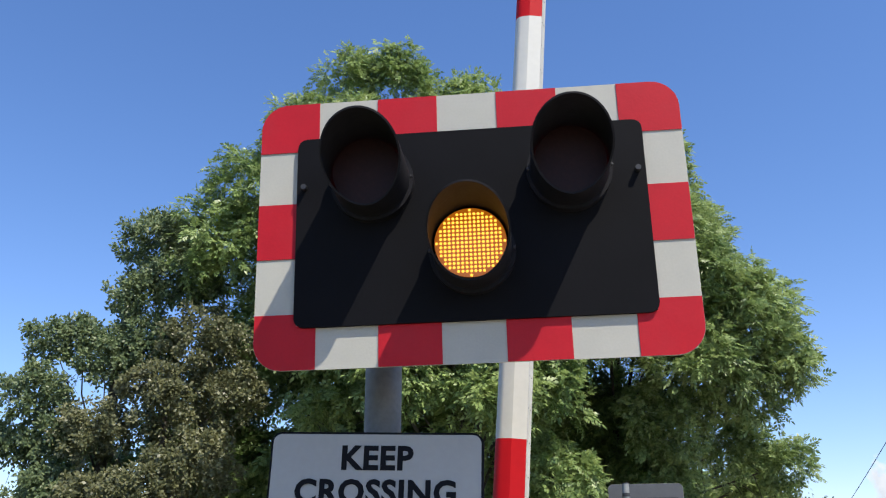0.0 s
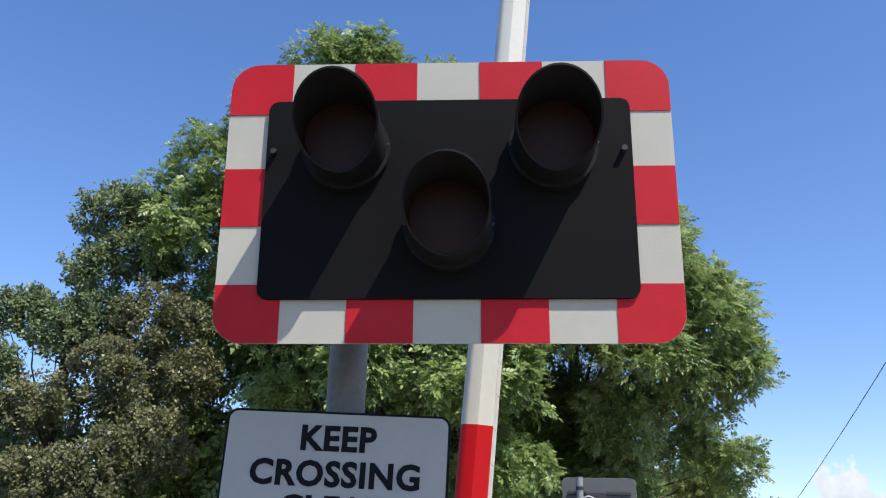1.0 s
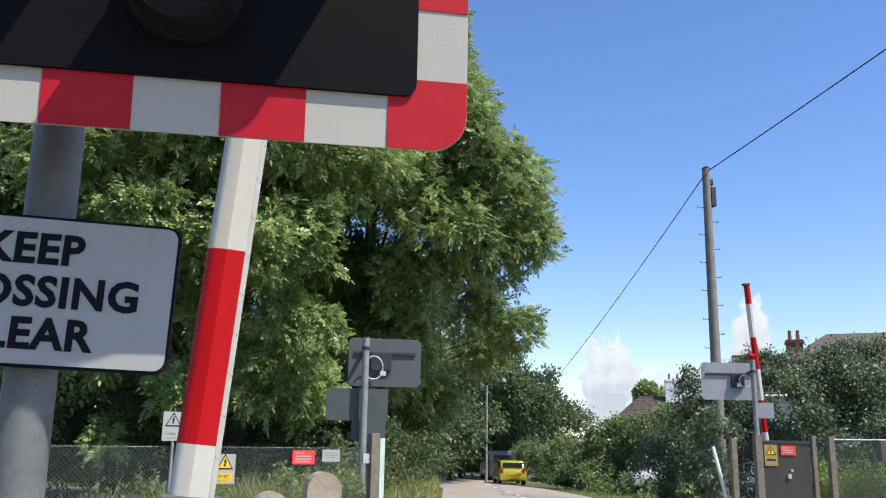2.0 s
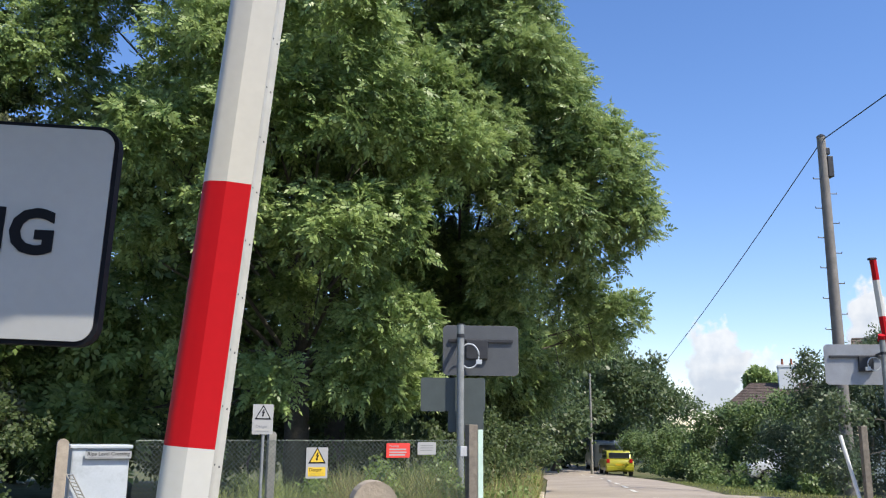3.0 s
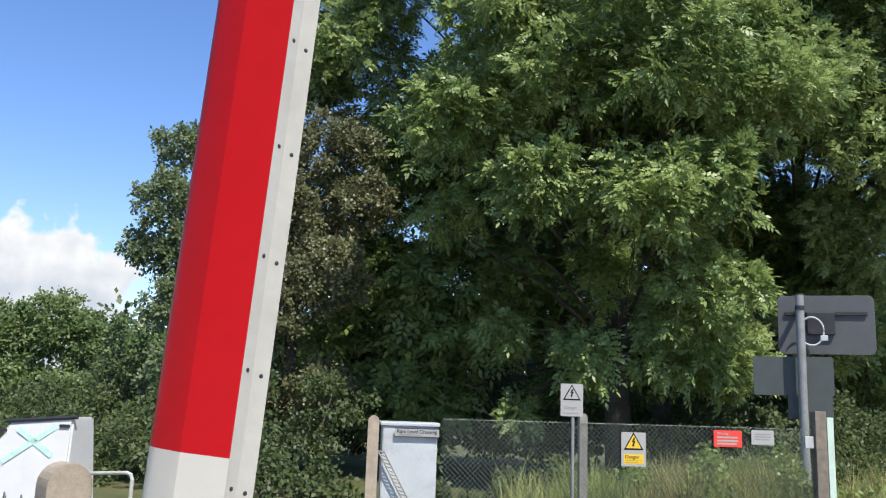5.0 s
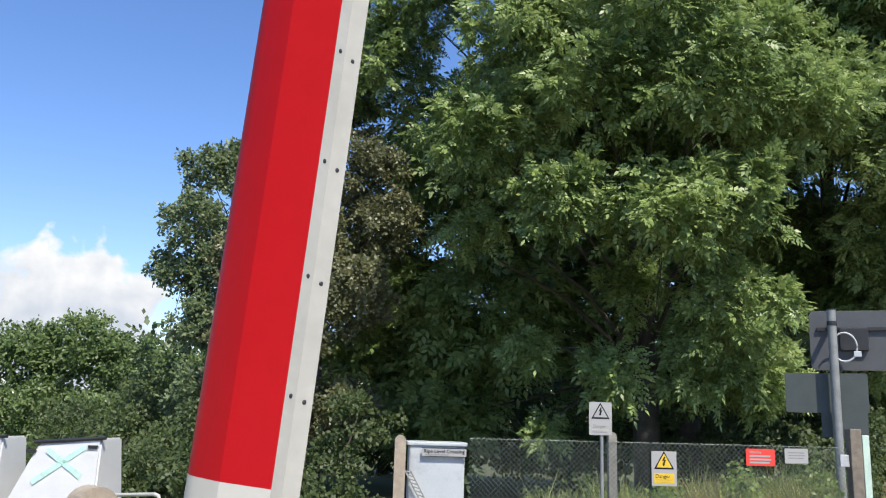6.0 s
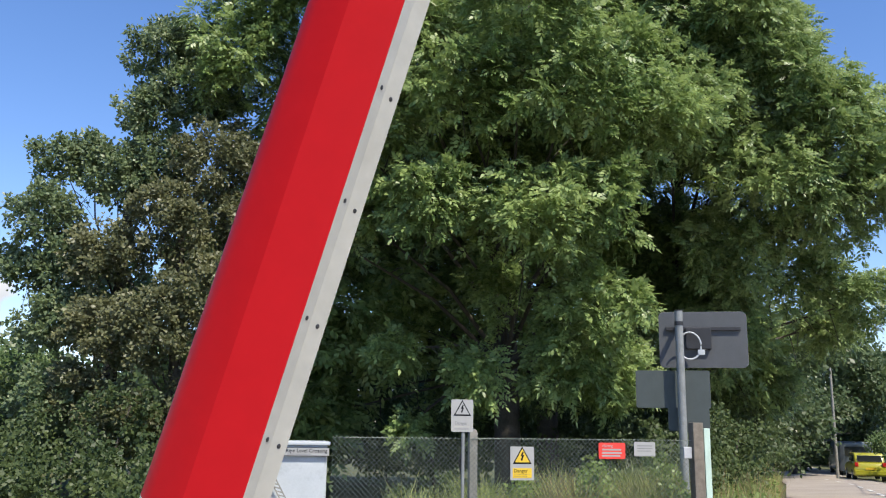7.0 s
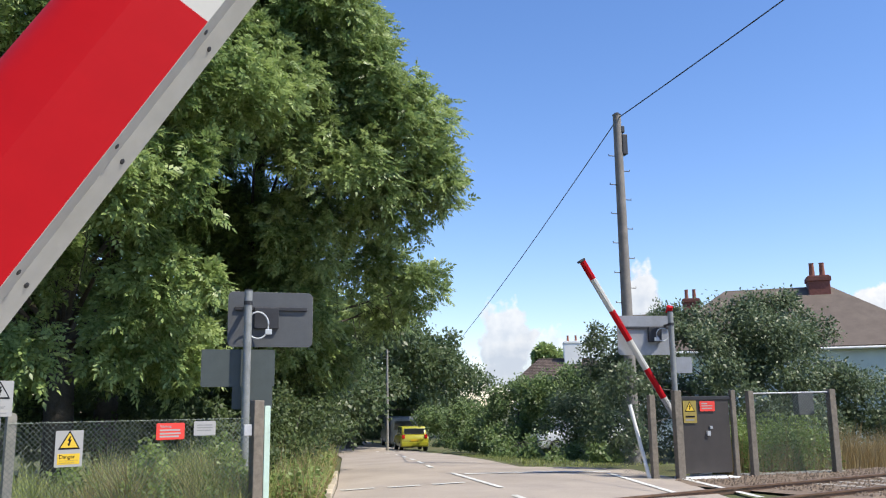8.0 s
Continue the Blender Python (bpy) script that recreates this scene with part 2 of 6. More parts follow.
CONCGREY = mat("grey_concrete", (0.26, 0.25, 0.22), 0.85, var=0.2, scale=9, bump=0.25, bscale=90, dirt=(0.12, 0.12, 0.10), dirt_amt=0.6, dirt_scale=5)
WOODOLD = mat("weathered_wood", (0.17, 0.145, 0.115), 0.8, var=0.3, scale=12, bump=0.4, bscale=70, dirt=(0.08, 0.08, 0.065), dirt_amt=0.5)
GREENWHITE = mat("faded_green_board", (0.45, 0.58, 0.50), 0.6, var=0.12, scale=6, bump=0.1, dirt=(0.33, 0.40, 0.34), dirt_amt=0.5)
WIRE = mat("green_grey_wire", (0.13, 0.155, 0.135), 0.5, 0.4, var=0.15, bump=0)
CABINET = mat("pale_grey_cabinet", (0.46, 0.49, 0.51), 0.5, 0.05, var=0.08, scale=3, bump=0.04, dirt=(0.20, 0.21, 0.22), dirt_amt=0.75, dirt_scale=1.8)
DARKDOOR = mat("dark_brown_metal_door", (0.045, 0.038, 0.034), 0.5, 0.1, var=0.15, scale=4, bump=0.06)
ASPHALT = mat("worn_asphalt", (0.345, 0.295, 0.245), 0.9, var=0.16, scale=0.6, bump=0.6, bscale=70, dirt=(0.22, 0.195, 0.175), dirt_amt=0.7, dirt_scale=0.35)
MARK = mat("road_paint", (0.62, 0.61, 0.57), 0.7, var=0.12, scale=4, bump=0.2, dirt=(0.3, 0.29, 0.27), dirt_amt=0.6, dirt_scale=3)
KERBM = mat("kerb_concrete", (0.42, 0.36, 0.27), 0.85, var=0.2, bump=0.4, rand=0.15)
EARTH = mat("grassy_earth", (0.085, 0.095, 0.030), 0.95, var=0.35, scale=0.7, bump=0.8, bscale=25, dirt=(0.12, 0.085, 0.05), dirt_amt=0.8, dirt_scale=0.4)
BALLAST = mat("railway_ballast", (0.155, 0.115, 0.082), 0.95, var=0.3, scale=3, bump=0.8, bscale=30, island=0.2)
RAILSTEEL = mat("rusty_rail", (0.16, 0.10, 0.065), 0.6, 0.5, var=0.25, scale=6, bump=0.2)
SLEEPER = mat("concrete_sleeper", (0.28, 0.25, 0.21), 0.9, var=0.2, bump=0.4, rand=0.15)
BARK = mat("ash_bark", (0.075, 0.066, 0.054), 0.9, var=0.35, scale=5, bump=0.8, bscale=25)
POLEWOOD = mat("pole_timber", (0.20, 0.185, 0.17), 0.8, var=0.2, scale=5, bump=0.3, bscale=40)
BRICK = mat("red_brick", (0.17, 0.060, 0.045), 0.85, var=0.25, scale=10, bump=0.3, rand=0.2)
TERRA = mat("terracotta_pot", (0.26, 0.10, 0.065), 0.8, var=0.15, bump=0.2)
TILE = mat("brown_roof_tile", (0.125, 0.098, 0.080), 0.85, var=0.2, scale=2, bump=0.3, island=0.25)
TILE2 = mat("dark_roof_tile", (0.085, 0.062, 0.052), 0.85, var=0.2, scale=1, bump=0.3, island=0.25)
RENDERW = mat("white_render", (0.72, 0.72, 0.70), 0.8, var=0.06, scale=1, bump=0.1)
RENDERG = mat("pale_green_render", (0.50, 0.58, 0.55), 0.8, var=0.08, scale=1, bump=0.1)
GLASS = mat("dark_glazing", (0.03, 0.035, 0.04), 0.08, var=0.05, bump=0)
CARYEL = mat("yellow_car_paint", (0.36, 0.34, 0.025), 0.28, var=0.04, bump=0, coat=0.6)
CARWHITE = mat("white_car_paint", (0.62, 0.64, 0.67), 0.28, var=0.04, bump=0, coat=0.6)
VAN = mat("dark_van_paint", (0.10, 0.12, 0.13), 0.3, var=0.06, bump=0, coat=0.4)
TYRE = mat("tyre_rubber", (0.02, 0.02, 0.02), 0.8, bump=0)
LAMPRED = mat("red_car_lamp", (0.5, 0.02, 0.02), 0.2, bump=0)
BINWHITE = mat("white_painted_steel", (0.57, 0.58, 0.57), 0.5, var=0.06, scale=3, bump=0.1, dirt=(0.55, 0.54, 0.48), dirt_amt=0.4)
SPRAY = mat("green_spray_paint", (0.42, 0.66, 0.57), 0.7, var=0.2, scale=15, bump=0)
CLOUDM = mat("cloud_white", (0.92, 0.92, 0.93), 1.0, var=0.02, scale=0.01, bump=0, spec=0.0)
L_ASH = leaf_mat("ash_leaf", (0.080, 0.152, 0.040), (0.405, 0.500, 0.180), 0.40, 0.40)
L_OAK = leaf_mat("dark_leaf", (0.080, 0.150, 0.044), (0.410, 0.500, 0.192), 0.40, 0.40)
L_HAW = leaf_mat("brownish_leaf", (0.064, 0.080, 0.036), (0.235, 0.235, 0.112), 0.35)
L_HAWG = leaf_mat("small_green_leaf", (0.060, 0.108, 0.048), (0.25, 0.30, 0.14), 0.35)
L_HEDGE = leaf_mat("hedge_leaf", (0.070, 0.130, 0.040), (0.220, 0.290, 0.105), 0.4)
L_SILVER = leaf_mat("grey_green_leaf", (0.058, 0.098, 0.046), (0.165, 0.205, 0.105), 0.36)
L_GRASS = leaf_mat("long_grass", (0.18, 0.26, 0.06), (0.56, 0.55, 0.22), 0.45, 0.6)
# Lane and woodland leaf: the tunnel's deep shade is painted in as darker green.
L_FAR = leaf_mat("distant_leaf_with_shade", (0.046, 0.085, 0.032), (0.135, 0.175, 0.070), 0.4)
# Undergrowth leaf: the shade under the canopy is put into these darker colours.
L_UNDER = leaf_mat("leaf_with_painted_shade", (0.032, 0.060, 0.020), (0.125, 0.165, 0.055), 0.4, 0.5)
L_WEED = leaf_mat("weed_leaf", (0.10, 0.17, 0.04), (0.30, 0.38, 0.11), 0.45)
L_DRY = leaf_mat("dry_grass", (0.28, 0.21, 0.10), (0.46, 0.36, 0.18), 0.35, 0.7)


# ---- helpers of this scene ----
def part(name, bm, material, parent=None, label=""):
    """Link a bmesh as one mesh object."""
    me = bpy.data.meshes.new(name)
    bmesh.ops.recalc_face_normals(bm, faces=bm.faces[:])
    bm.to_mesh(me)
    bm.free()
    for mm in (material if isinstance(material, (list, tuple)) else [material]):
        me.materials.append(mm)
    ob = new(name, me)
    if parent is not None:
        ob.parent = parent
    if label:
        tagged(ob, label)
    return ob


def thing(name, at, label, category, group="", turn=0):
    ob = new(name)
    ob.matrix_basis = pose(*at, 0, 0, turn)
    return tagged(ob, label, category, group)


def smooth(ob, angle=40):
    me = ob.data
    me.polygons.foreach_set("use_smooth", [True] * len(me.polygons))
    me.set_sharp_from_angle(angle=radians(angle))
    return ob


def bm_box(x0, x1, y0, y1, z0, z1, bm=None, bev=0.0):
    b = bm or bmesh.new()
    t = bmesh.new() if bev else b
    vs = [t.verts.new((x, y, z)) for z in (z0, z1) for x, y in ((x0, y0), (x1, y0), (x1, y1), (x0, y1))]
    for f in ((0, 3, 2, 1), (4, 5, 6, 7), (0, 1, 5, 4), (1, 2, 6, 5), (2, 3, 7, 6), (3, 0, 4, 7)):
        t.faces.new([vs[i] for i in f])
    if bev:
        bmesh.ops.bevel(t, geom=t.edges[:], offset=bev, segments=2, affect="EDGES", profile=0.6)
        join(b, t)
    return b


def join(b, t):
    idx = {v: b.verts.new(v.co) for v in t.verts}
    for f in t.faces:
        nf = b.faces.new([idx[v] for v in f.verts])
        nf.material_index = f.material_index
    t.free()


def bm_tube(points, radii, seg=10, bm=None, cap=True):
    """A tapered tube through points."""
    b = bm or bmesh.new()
    rings = []
    n = len(points)
    for i, pt in enumerate(points):
        pt = Vector(pt)
        a, c = Vector(points[max(0, i - 1)]), Vector(points[min(n - 1, i + 1)])
        d = (c - a).normalized()
        u = d.cross(Vector((0, 0, 1)))
        if u.length < 0.05:
            u = d.cross(Vector((1, 0, 0)))
        u.normalize()
        w = d.cross(u)
        r = radii[i] if isinstance(radii, (list, tuple)) else radii
        rings.append([b.verts.new(pt + (u * math.cos(2 * math.pi * k / seg) + w * math.sin(2 * math.pi * k / seg)) * r) for k in range(seg)])
    for r0, r1 in zip(rings, rings[1:]):
        for k in range(seg):
            b.faces.new((r0[k], r0[(k + 1) % seg], r1[(k + 1) % seg], r1[k]))
    if cap:
        b.faces.new(rings[0][::-1])
        b.faces.new(rings[-1])
    return b


def rrect(w, h, r, n=5):
    """Outline of a rounded rectangle round the origin."""
    pts = []
    for cx, cy, a0 in ((w / 2 - r, h / 2 - r, 0), (-w / 2 + r, h / 2 - r, 90), (-w / 2 + r, -h / 2 + r, 180), (w / 2 - r, -h / 2 + r, 270)):
        for k in range(n + 1):
            a = radians(a0 + 90 * k / n)
            pts.append((cx + r * math.cos(a), cy + r * math.sin(a)))
    return pts


def bm_plate(outline, y0, y1, bm=None):
    """An upright plate: the outline in x and z, from y0 to y1."""
    b = bm or bmesh.new()
    a = [b.verts.new((x, y0, z)) for x, z in outline]
    c = [b.verts.new((x, y1, z)) for x, z in outline]
    n = len(outline)
    b.faces.new(a)
    b.faces.new(c[::-1])
    for k in range(n):
        b.faces.new((a[k], c[k], c[(k + 1) % n], a[(k + 1) % n]))
    return b


def shifted(outline, dx, dz):
    return [(x + dx, z + dz) for x, z in outline]


def lettering(body, size, at, parent, material, bold=0.0, name="lettering", spacing=1.0):
    """Raised text on an upright face that looks towards -y."""
    cu = bpy.data.curves.new(name, "FONT")
    cu.body, cu.size, cu.align_x, cu.align_y = body, size, "CENTER", "CENTER"
    cu.extrude, cu.offset = 0.0008, bold
    cu.resolution_u = 3
    cu.space_character = spacing
    ob = new(name, cu)
    dg = bpy.context.evaluated_depsgraph_get()
    me = bpy.data.meshes.new_from_object(ob.evaluated_get(dg))
    bpy.data.objects.remove(ob)
    me.materials.clear()
    me.materials.append(material)
    me.transform(pose(*at, 90, 0, 0))
    o = new(name, me)
    o.parent = parent
    return o


def quads_mesh(name, co, material, parent=None, label="", tri=False):
    """A mesh of separate faces from an array of corners (n, 4, 3)."""
    co = np.asarray(co, dtype=np.float32)
    n, k = co.shape[0], co.shape[1]
    me = bpy.data.meshes.new(name)
    me.vertices.add(n * k)
    me.vertices.foreach_set("co", co.reshape(-1))
    me.loops.add(n * k)
    me.loops.foreach_set("vertex_index", np.arange(n * k, dtype=np.int32))
    me.polygons.add(n)
    me.polygons.foreach_set("loop_start", np.arange(n, dtype=np.int32) * k)
    me.update(calc_edges=True)
    me.materials.append(material)
    ob = new(name, me)
    if parent is not None:
        ob.parent = parent
    if label:
        tagged(ob, label)
    return ob


def unit(a):
    return a / np.maximum(np.linalg.norm(a, axis=-1, keepdims=True), 1e-9)


def ground_z(y):
    """The road falls away behind the crossing."""
    return float(np.interp(y, [-2000, 23, 30, 55, 70, 2500], [0, 0, -0.2, -1.03, -1.1, -1.1]))


# ---- ground, road, railway ----
def build_ground():
    ys = [-2500, -200, -30, 0, 10, 18, 23, 26.5, 30, 36, 42, 48, 55, 62, 70, 120, 400, 2500]
    xs = [-2500, -300, -60, -25, -10, 0, 10, 20, 35, 70, 300, 2500]
    bm = bmesh.new()
    g = [[bm.verts.new((x, y, ground_z(y) - 0.03)) for x in xs] for y in ys]
    for i in range(len(ys) - 1):
        for j in range(len(xs) - 1):
            bm.faces.new((g[i][j], g[i][j + 1], g[i + 1][j + 1], g[i + 1][j]))
    tagged(part("ground", bm, EARTH), "rough grassy ground with bare earth", "ground", kind="structure")


def road_left(y):
    return float(np.interp(y, [-60, 20, 25, 40, 60, 80], [-14.4, 3.99, 5.0, 8.0, 11.2, 10.0]))


def road_right(y):
    return float(np.interp(y, [-60, 3, 14, 19, 21.6, 24.2, 30, 40, 60, 80], [-8.6, 6.0, 9.1, 10.9, 11.4, 9.6, 10.9, 12.95, 15.9, 17.0]))


def build_road():
    bm = bmesh.new()
    rows = []
    for y in [-60, -20, 0, 3, 6, 10, 14, 16, 19, 20, 21.6, 23, 24.2, 26, 28, 30, 33, 36, 40, 44, 48, 52, 56, 60, 66, 72, 80]:
        a, b, z = road_left(y), road_right(y), ground_z(y) + 0.01
        rows.append([bm.verts.new((a + (b - a) * k / 6, y, z + 0.05 * (1 - (k / 3 - 1) ** 2))) for k in range(7)])
    for r0, r1 in zip(rows, rows[1:]):
        for k in range(6):
            bm.faces.new((r0[k], r0[k + 1], r1[k + 1], r1[k]))
    tagged(part("road", bm, ASPHALT), "pale worn asphalt road over the level crossing", "road", kind="structure")


def road_top(x, y):
    a, b = road_left(y), road_right(y)
    k = 2 * (x - a) / (b - a) - 1
    return ground_z(y) + 0.01 + 0.05 * max(0.0, 1 - k * k)


def build_line(p0, p1, w):
    """One painted stroke that follows the road's camber."""
    d = (Vector(p1) - Vector(p0)).normalized()
    s = Vector((-d.y, d.x)) * (w / 2)
    bm = bmesh.new()
    n = max(2, int((Vector(p1) - Vector(p0)).length / 0.4))
    prev = None
    for k in range(n + 1):
        c = Vector(p0).lerp(Vector(p1), k / n)
        cur = [bm.verts.new((c.x + t * s.x, c.y + t * s.y, road_top(c.x + t * s.x, c.y + t * s.y) + 0.012)) for t in (-1, 1)]
        if prev:
            bm.faces.new((prev[0], prev[1], cur[1], cur[0]))
        prev = cur
    tagged(part("road_marking", bm, MARK), "worn white painted road line on the asphalt", "road marking", "road lines", "structure")


def build_markings():
    for p0, p1, w in (((3.9, 19.18), (4.55, 19.2), 0.16), ((4.8, 19.15), (5.45, 19.18), 0.16), ((5.7, 19.2), (6.4, 19.3), 0.16),
                      ((6.95, 21.8), (6.63, 17.9), 0.12), ((7.1, 21.35), (10.4, 20.8), 0.22), ((10.1, 20.3), (8.98, 15.8), 0.13),
                      ((10.97, 18.9), (9.95, 14.9), 0.13), ((6.3, 16.5), (5.9, 13.0), 0.12)):
        build_line(p0, p1, w)
    for y in (24.2, 27.4, 31.0, 35.0, 39.5, 44.5, 50.0):
        xa, xb = (road_left(y) + road_right(y)) / 2, (road_left(y + 1.8) + road_right(y + 1.8)) / 2
        build_line((xa, y), (xb, y + 1.8), 0.12)


TRACK_A = radians(15)
TD = Vector((math.cos(TRACK_A), math.sin(TRACK_A), 0))
TN = Vector((-math.sin(TRACK_A), math.cos(TRACK_A), 0))
TRACK_O = Vector((10.84, 16.03, 0))


def build_track():
    rail_profile = [(-0.035, 0.05), (0.035, 0.05), (0.035, 0.022), (0.01, 0.012), (0.01, -0.06), (-0.01, -0.06), (-0.01, 0.012), (-0.035, 0.022)]
    for off in (0.0, -1.505):
        bm = bmesh.new()
        ends = []
        for s in (-70, 90):
            c = TRACK_O + TD * s + TN * off
            ends.append([bm.verts.new(c + TN * a + Vector((0, 0, b + 0.045))) for a, b in rail_profile])
        n = len(rail_profile)
        for k in range(n):
            bm.faces.new((ends[0][k], ends[0][(k + 1) % n], ends[1][(k + 1) % n], ends[1][k]))
        bm.faces.new(ends[0])
        bm.faces.new(ends[1][::-1])
        tagged(part("rail", bm, RAILSTEEL), "rusty steel running rail beside the ballast", "rail", "running rails", "structure")
    bm = bmesh.new()
    for s0, s1 in ((-70, -6.2), (-0.35, 90)):
        q = [TRACK_O + TD * s + TN * o + Vector((0, 0, z)) for s in (s0, s1) for o, z in ((-3.4, -0.02), (-2.8, 0.012), (2.2, 0.012), (3.0, -0.02))]
        v = [bm.verts.new(c) for c in q]
        for k in range(3):
            bm.faces.new((v[k], v[k + 1], v[k + 5], v[k + 4]))
    bed = tagged(part("ballast", bm, BALLAST), "brown dusty ballast bed under the track", "ballast", kind="structure")
    rng = np.random.default_rng(5)
    n = 5000
    s, o = rng.uniform(0.2, 11, n), rng.uniform(-3.0, 2.4, n)
    c = np.stack([TRACK_O.x + TD.x * s + TN.x * o, TRACK_O.y + TD.y * s + TN.y * o, np.full(n, 0.015)], 1)
    sz = rng.uniform(0.015, 0.035, n)
    base = np.array([[-1, -1, 0], [1, -0.8, 0], [0.8, 1, 0], [-0.9, 0.9, 0], [0.1, 0, 1.1]])
    v = c[:, None] + base[None] * sz[:, None, None] * rng.uniform(0.7, 1.3, (n, 5, 1))
    co = np.concatenate([v[:, [a, b, 4]] for a, b in ((0, 1), (1, 2), (2, 3), (3, 0))], 0)
    tagged(quads_mesh("ballast_stones", co, BALLAST), "loose brown ballast stones", "stones", kind="stuff")
    me = bpy.data.meshes.new("sleeper")
    bm = bm_box(-0.13, 0.13, -1.25, 1.25, -0.06, 0.025, bev=0.015)
    bm.to_mesh(me)
    bm.free()
    me.materials.append(SLEEPER)
    for k in range(18):
        c = TRACK_O + TD * (1.6 + 0.65 * k) - TN * 0.75
        ob = new("sleeper", me)
        ob.matrix_basis = pose(c.x, c.y, 0.0, 0, 0, 15)
        tagged(ob, "grey concrete sleeper in the ballast", "sleeper", "sleepers", "structure")


def build_kerbs():
    me = bpy.data.meshes.new("kerb_stone")
    bm = bm_box(-0.065, 0.065, -0.44, 0.44, -0.05, 0.11, bev=0.02)
    bm.to_mesh(me)
    bm.free()
    me.materials.append(KERBM)
    for k in range(6):
        y = 18.3 + 0.9 * k
        ob = new("kerb_stone", me)
        ob.matrix_basis = pose(road_left(y) - 0.09, y, ground_z(y), 0, 0, -12.5)
        tagged(ob, "sandy concrete kerb stone at the road edge", "kerb", "kerb stones", "structure")


# ---- signals, signs, barriers ----
W2, Z0, Z1 = 0.658, 2.19, 3.053
STRIPE_X = [-0.470 + 0.188 * k for k in range(6)]
STRIPE_Z = [2.358, 2.532, 2.710, 2.885]


def hood_mesh(y_back, y_top, y_low, ro=0.117, ri=0.111, seg=44):
    bm = bmesh.new()
    rings = []
    for r, front in ((ro, False), (ro, True), (ri, True), (ri, False)):
        ring = []
        for k in range(seg):
            a = 2 * math.pi * k / seg
            t = (1 + math.sin(a)) / 2
            y = (y_low + (y_top - y_low) * t ** 0.8) if front else y_back
            ring.append(bm.verts.new((r * math.cos(a), y, r * math.sin(a))))
        rings.append(ring)
    for r0, r1 in zip(rings, rings[1:]):
        for k in range(seg):
            bm.faces.new((r0[k], r0[(k + 1) % seg], r1[(k + 1) % seg], r1[k]))
    return bm


def disc_mesh(r, y0, y1, seg=40):
    bm = bmesh.new()
    bm_plate([(r * math.cos(2 * math.pi * k / seg), r * math.sin(2 * math.pi * k / seg)) for k in range(seg)], y0, y1, bm)
    return bm


def led_grid(r, y, pitch, size):
    bm = bmesh.new()
    n = int(r / pitch) + 1
    for i in range(-n, n + 1):
        for j in range(-n, n + 1):
            x, z = i * pitch, j * pitch
            if x * x + z * z < (r - size * 0.6) ** 2:
                ring = [bm.verts.new((x + size * math.cos(k * math.pi / 3), y, z + size * math.sin(k * math.pi / 3))) for k in range(6)]
                top = bm.verts.new((x, y - size * 0.6, z))
                for k in range(6):
                    bm.faces.new((ring[k], ring[(k + 1) % 6], top))
    return bm


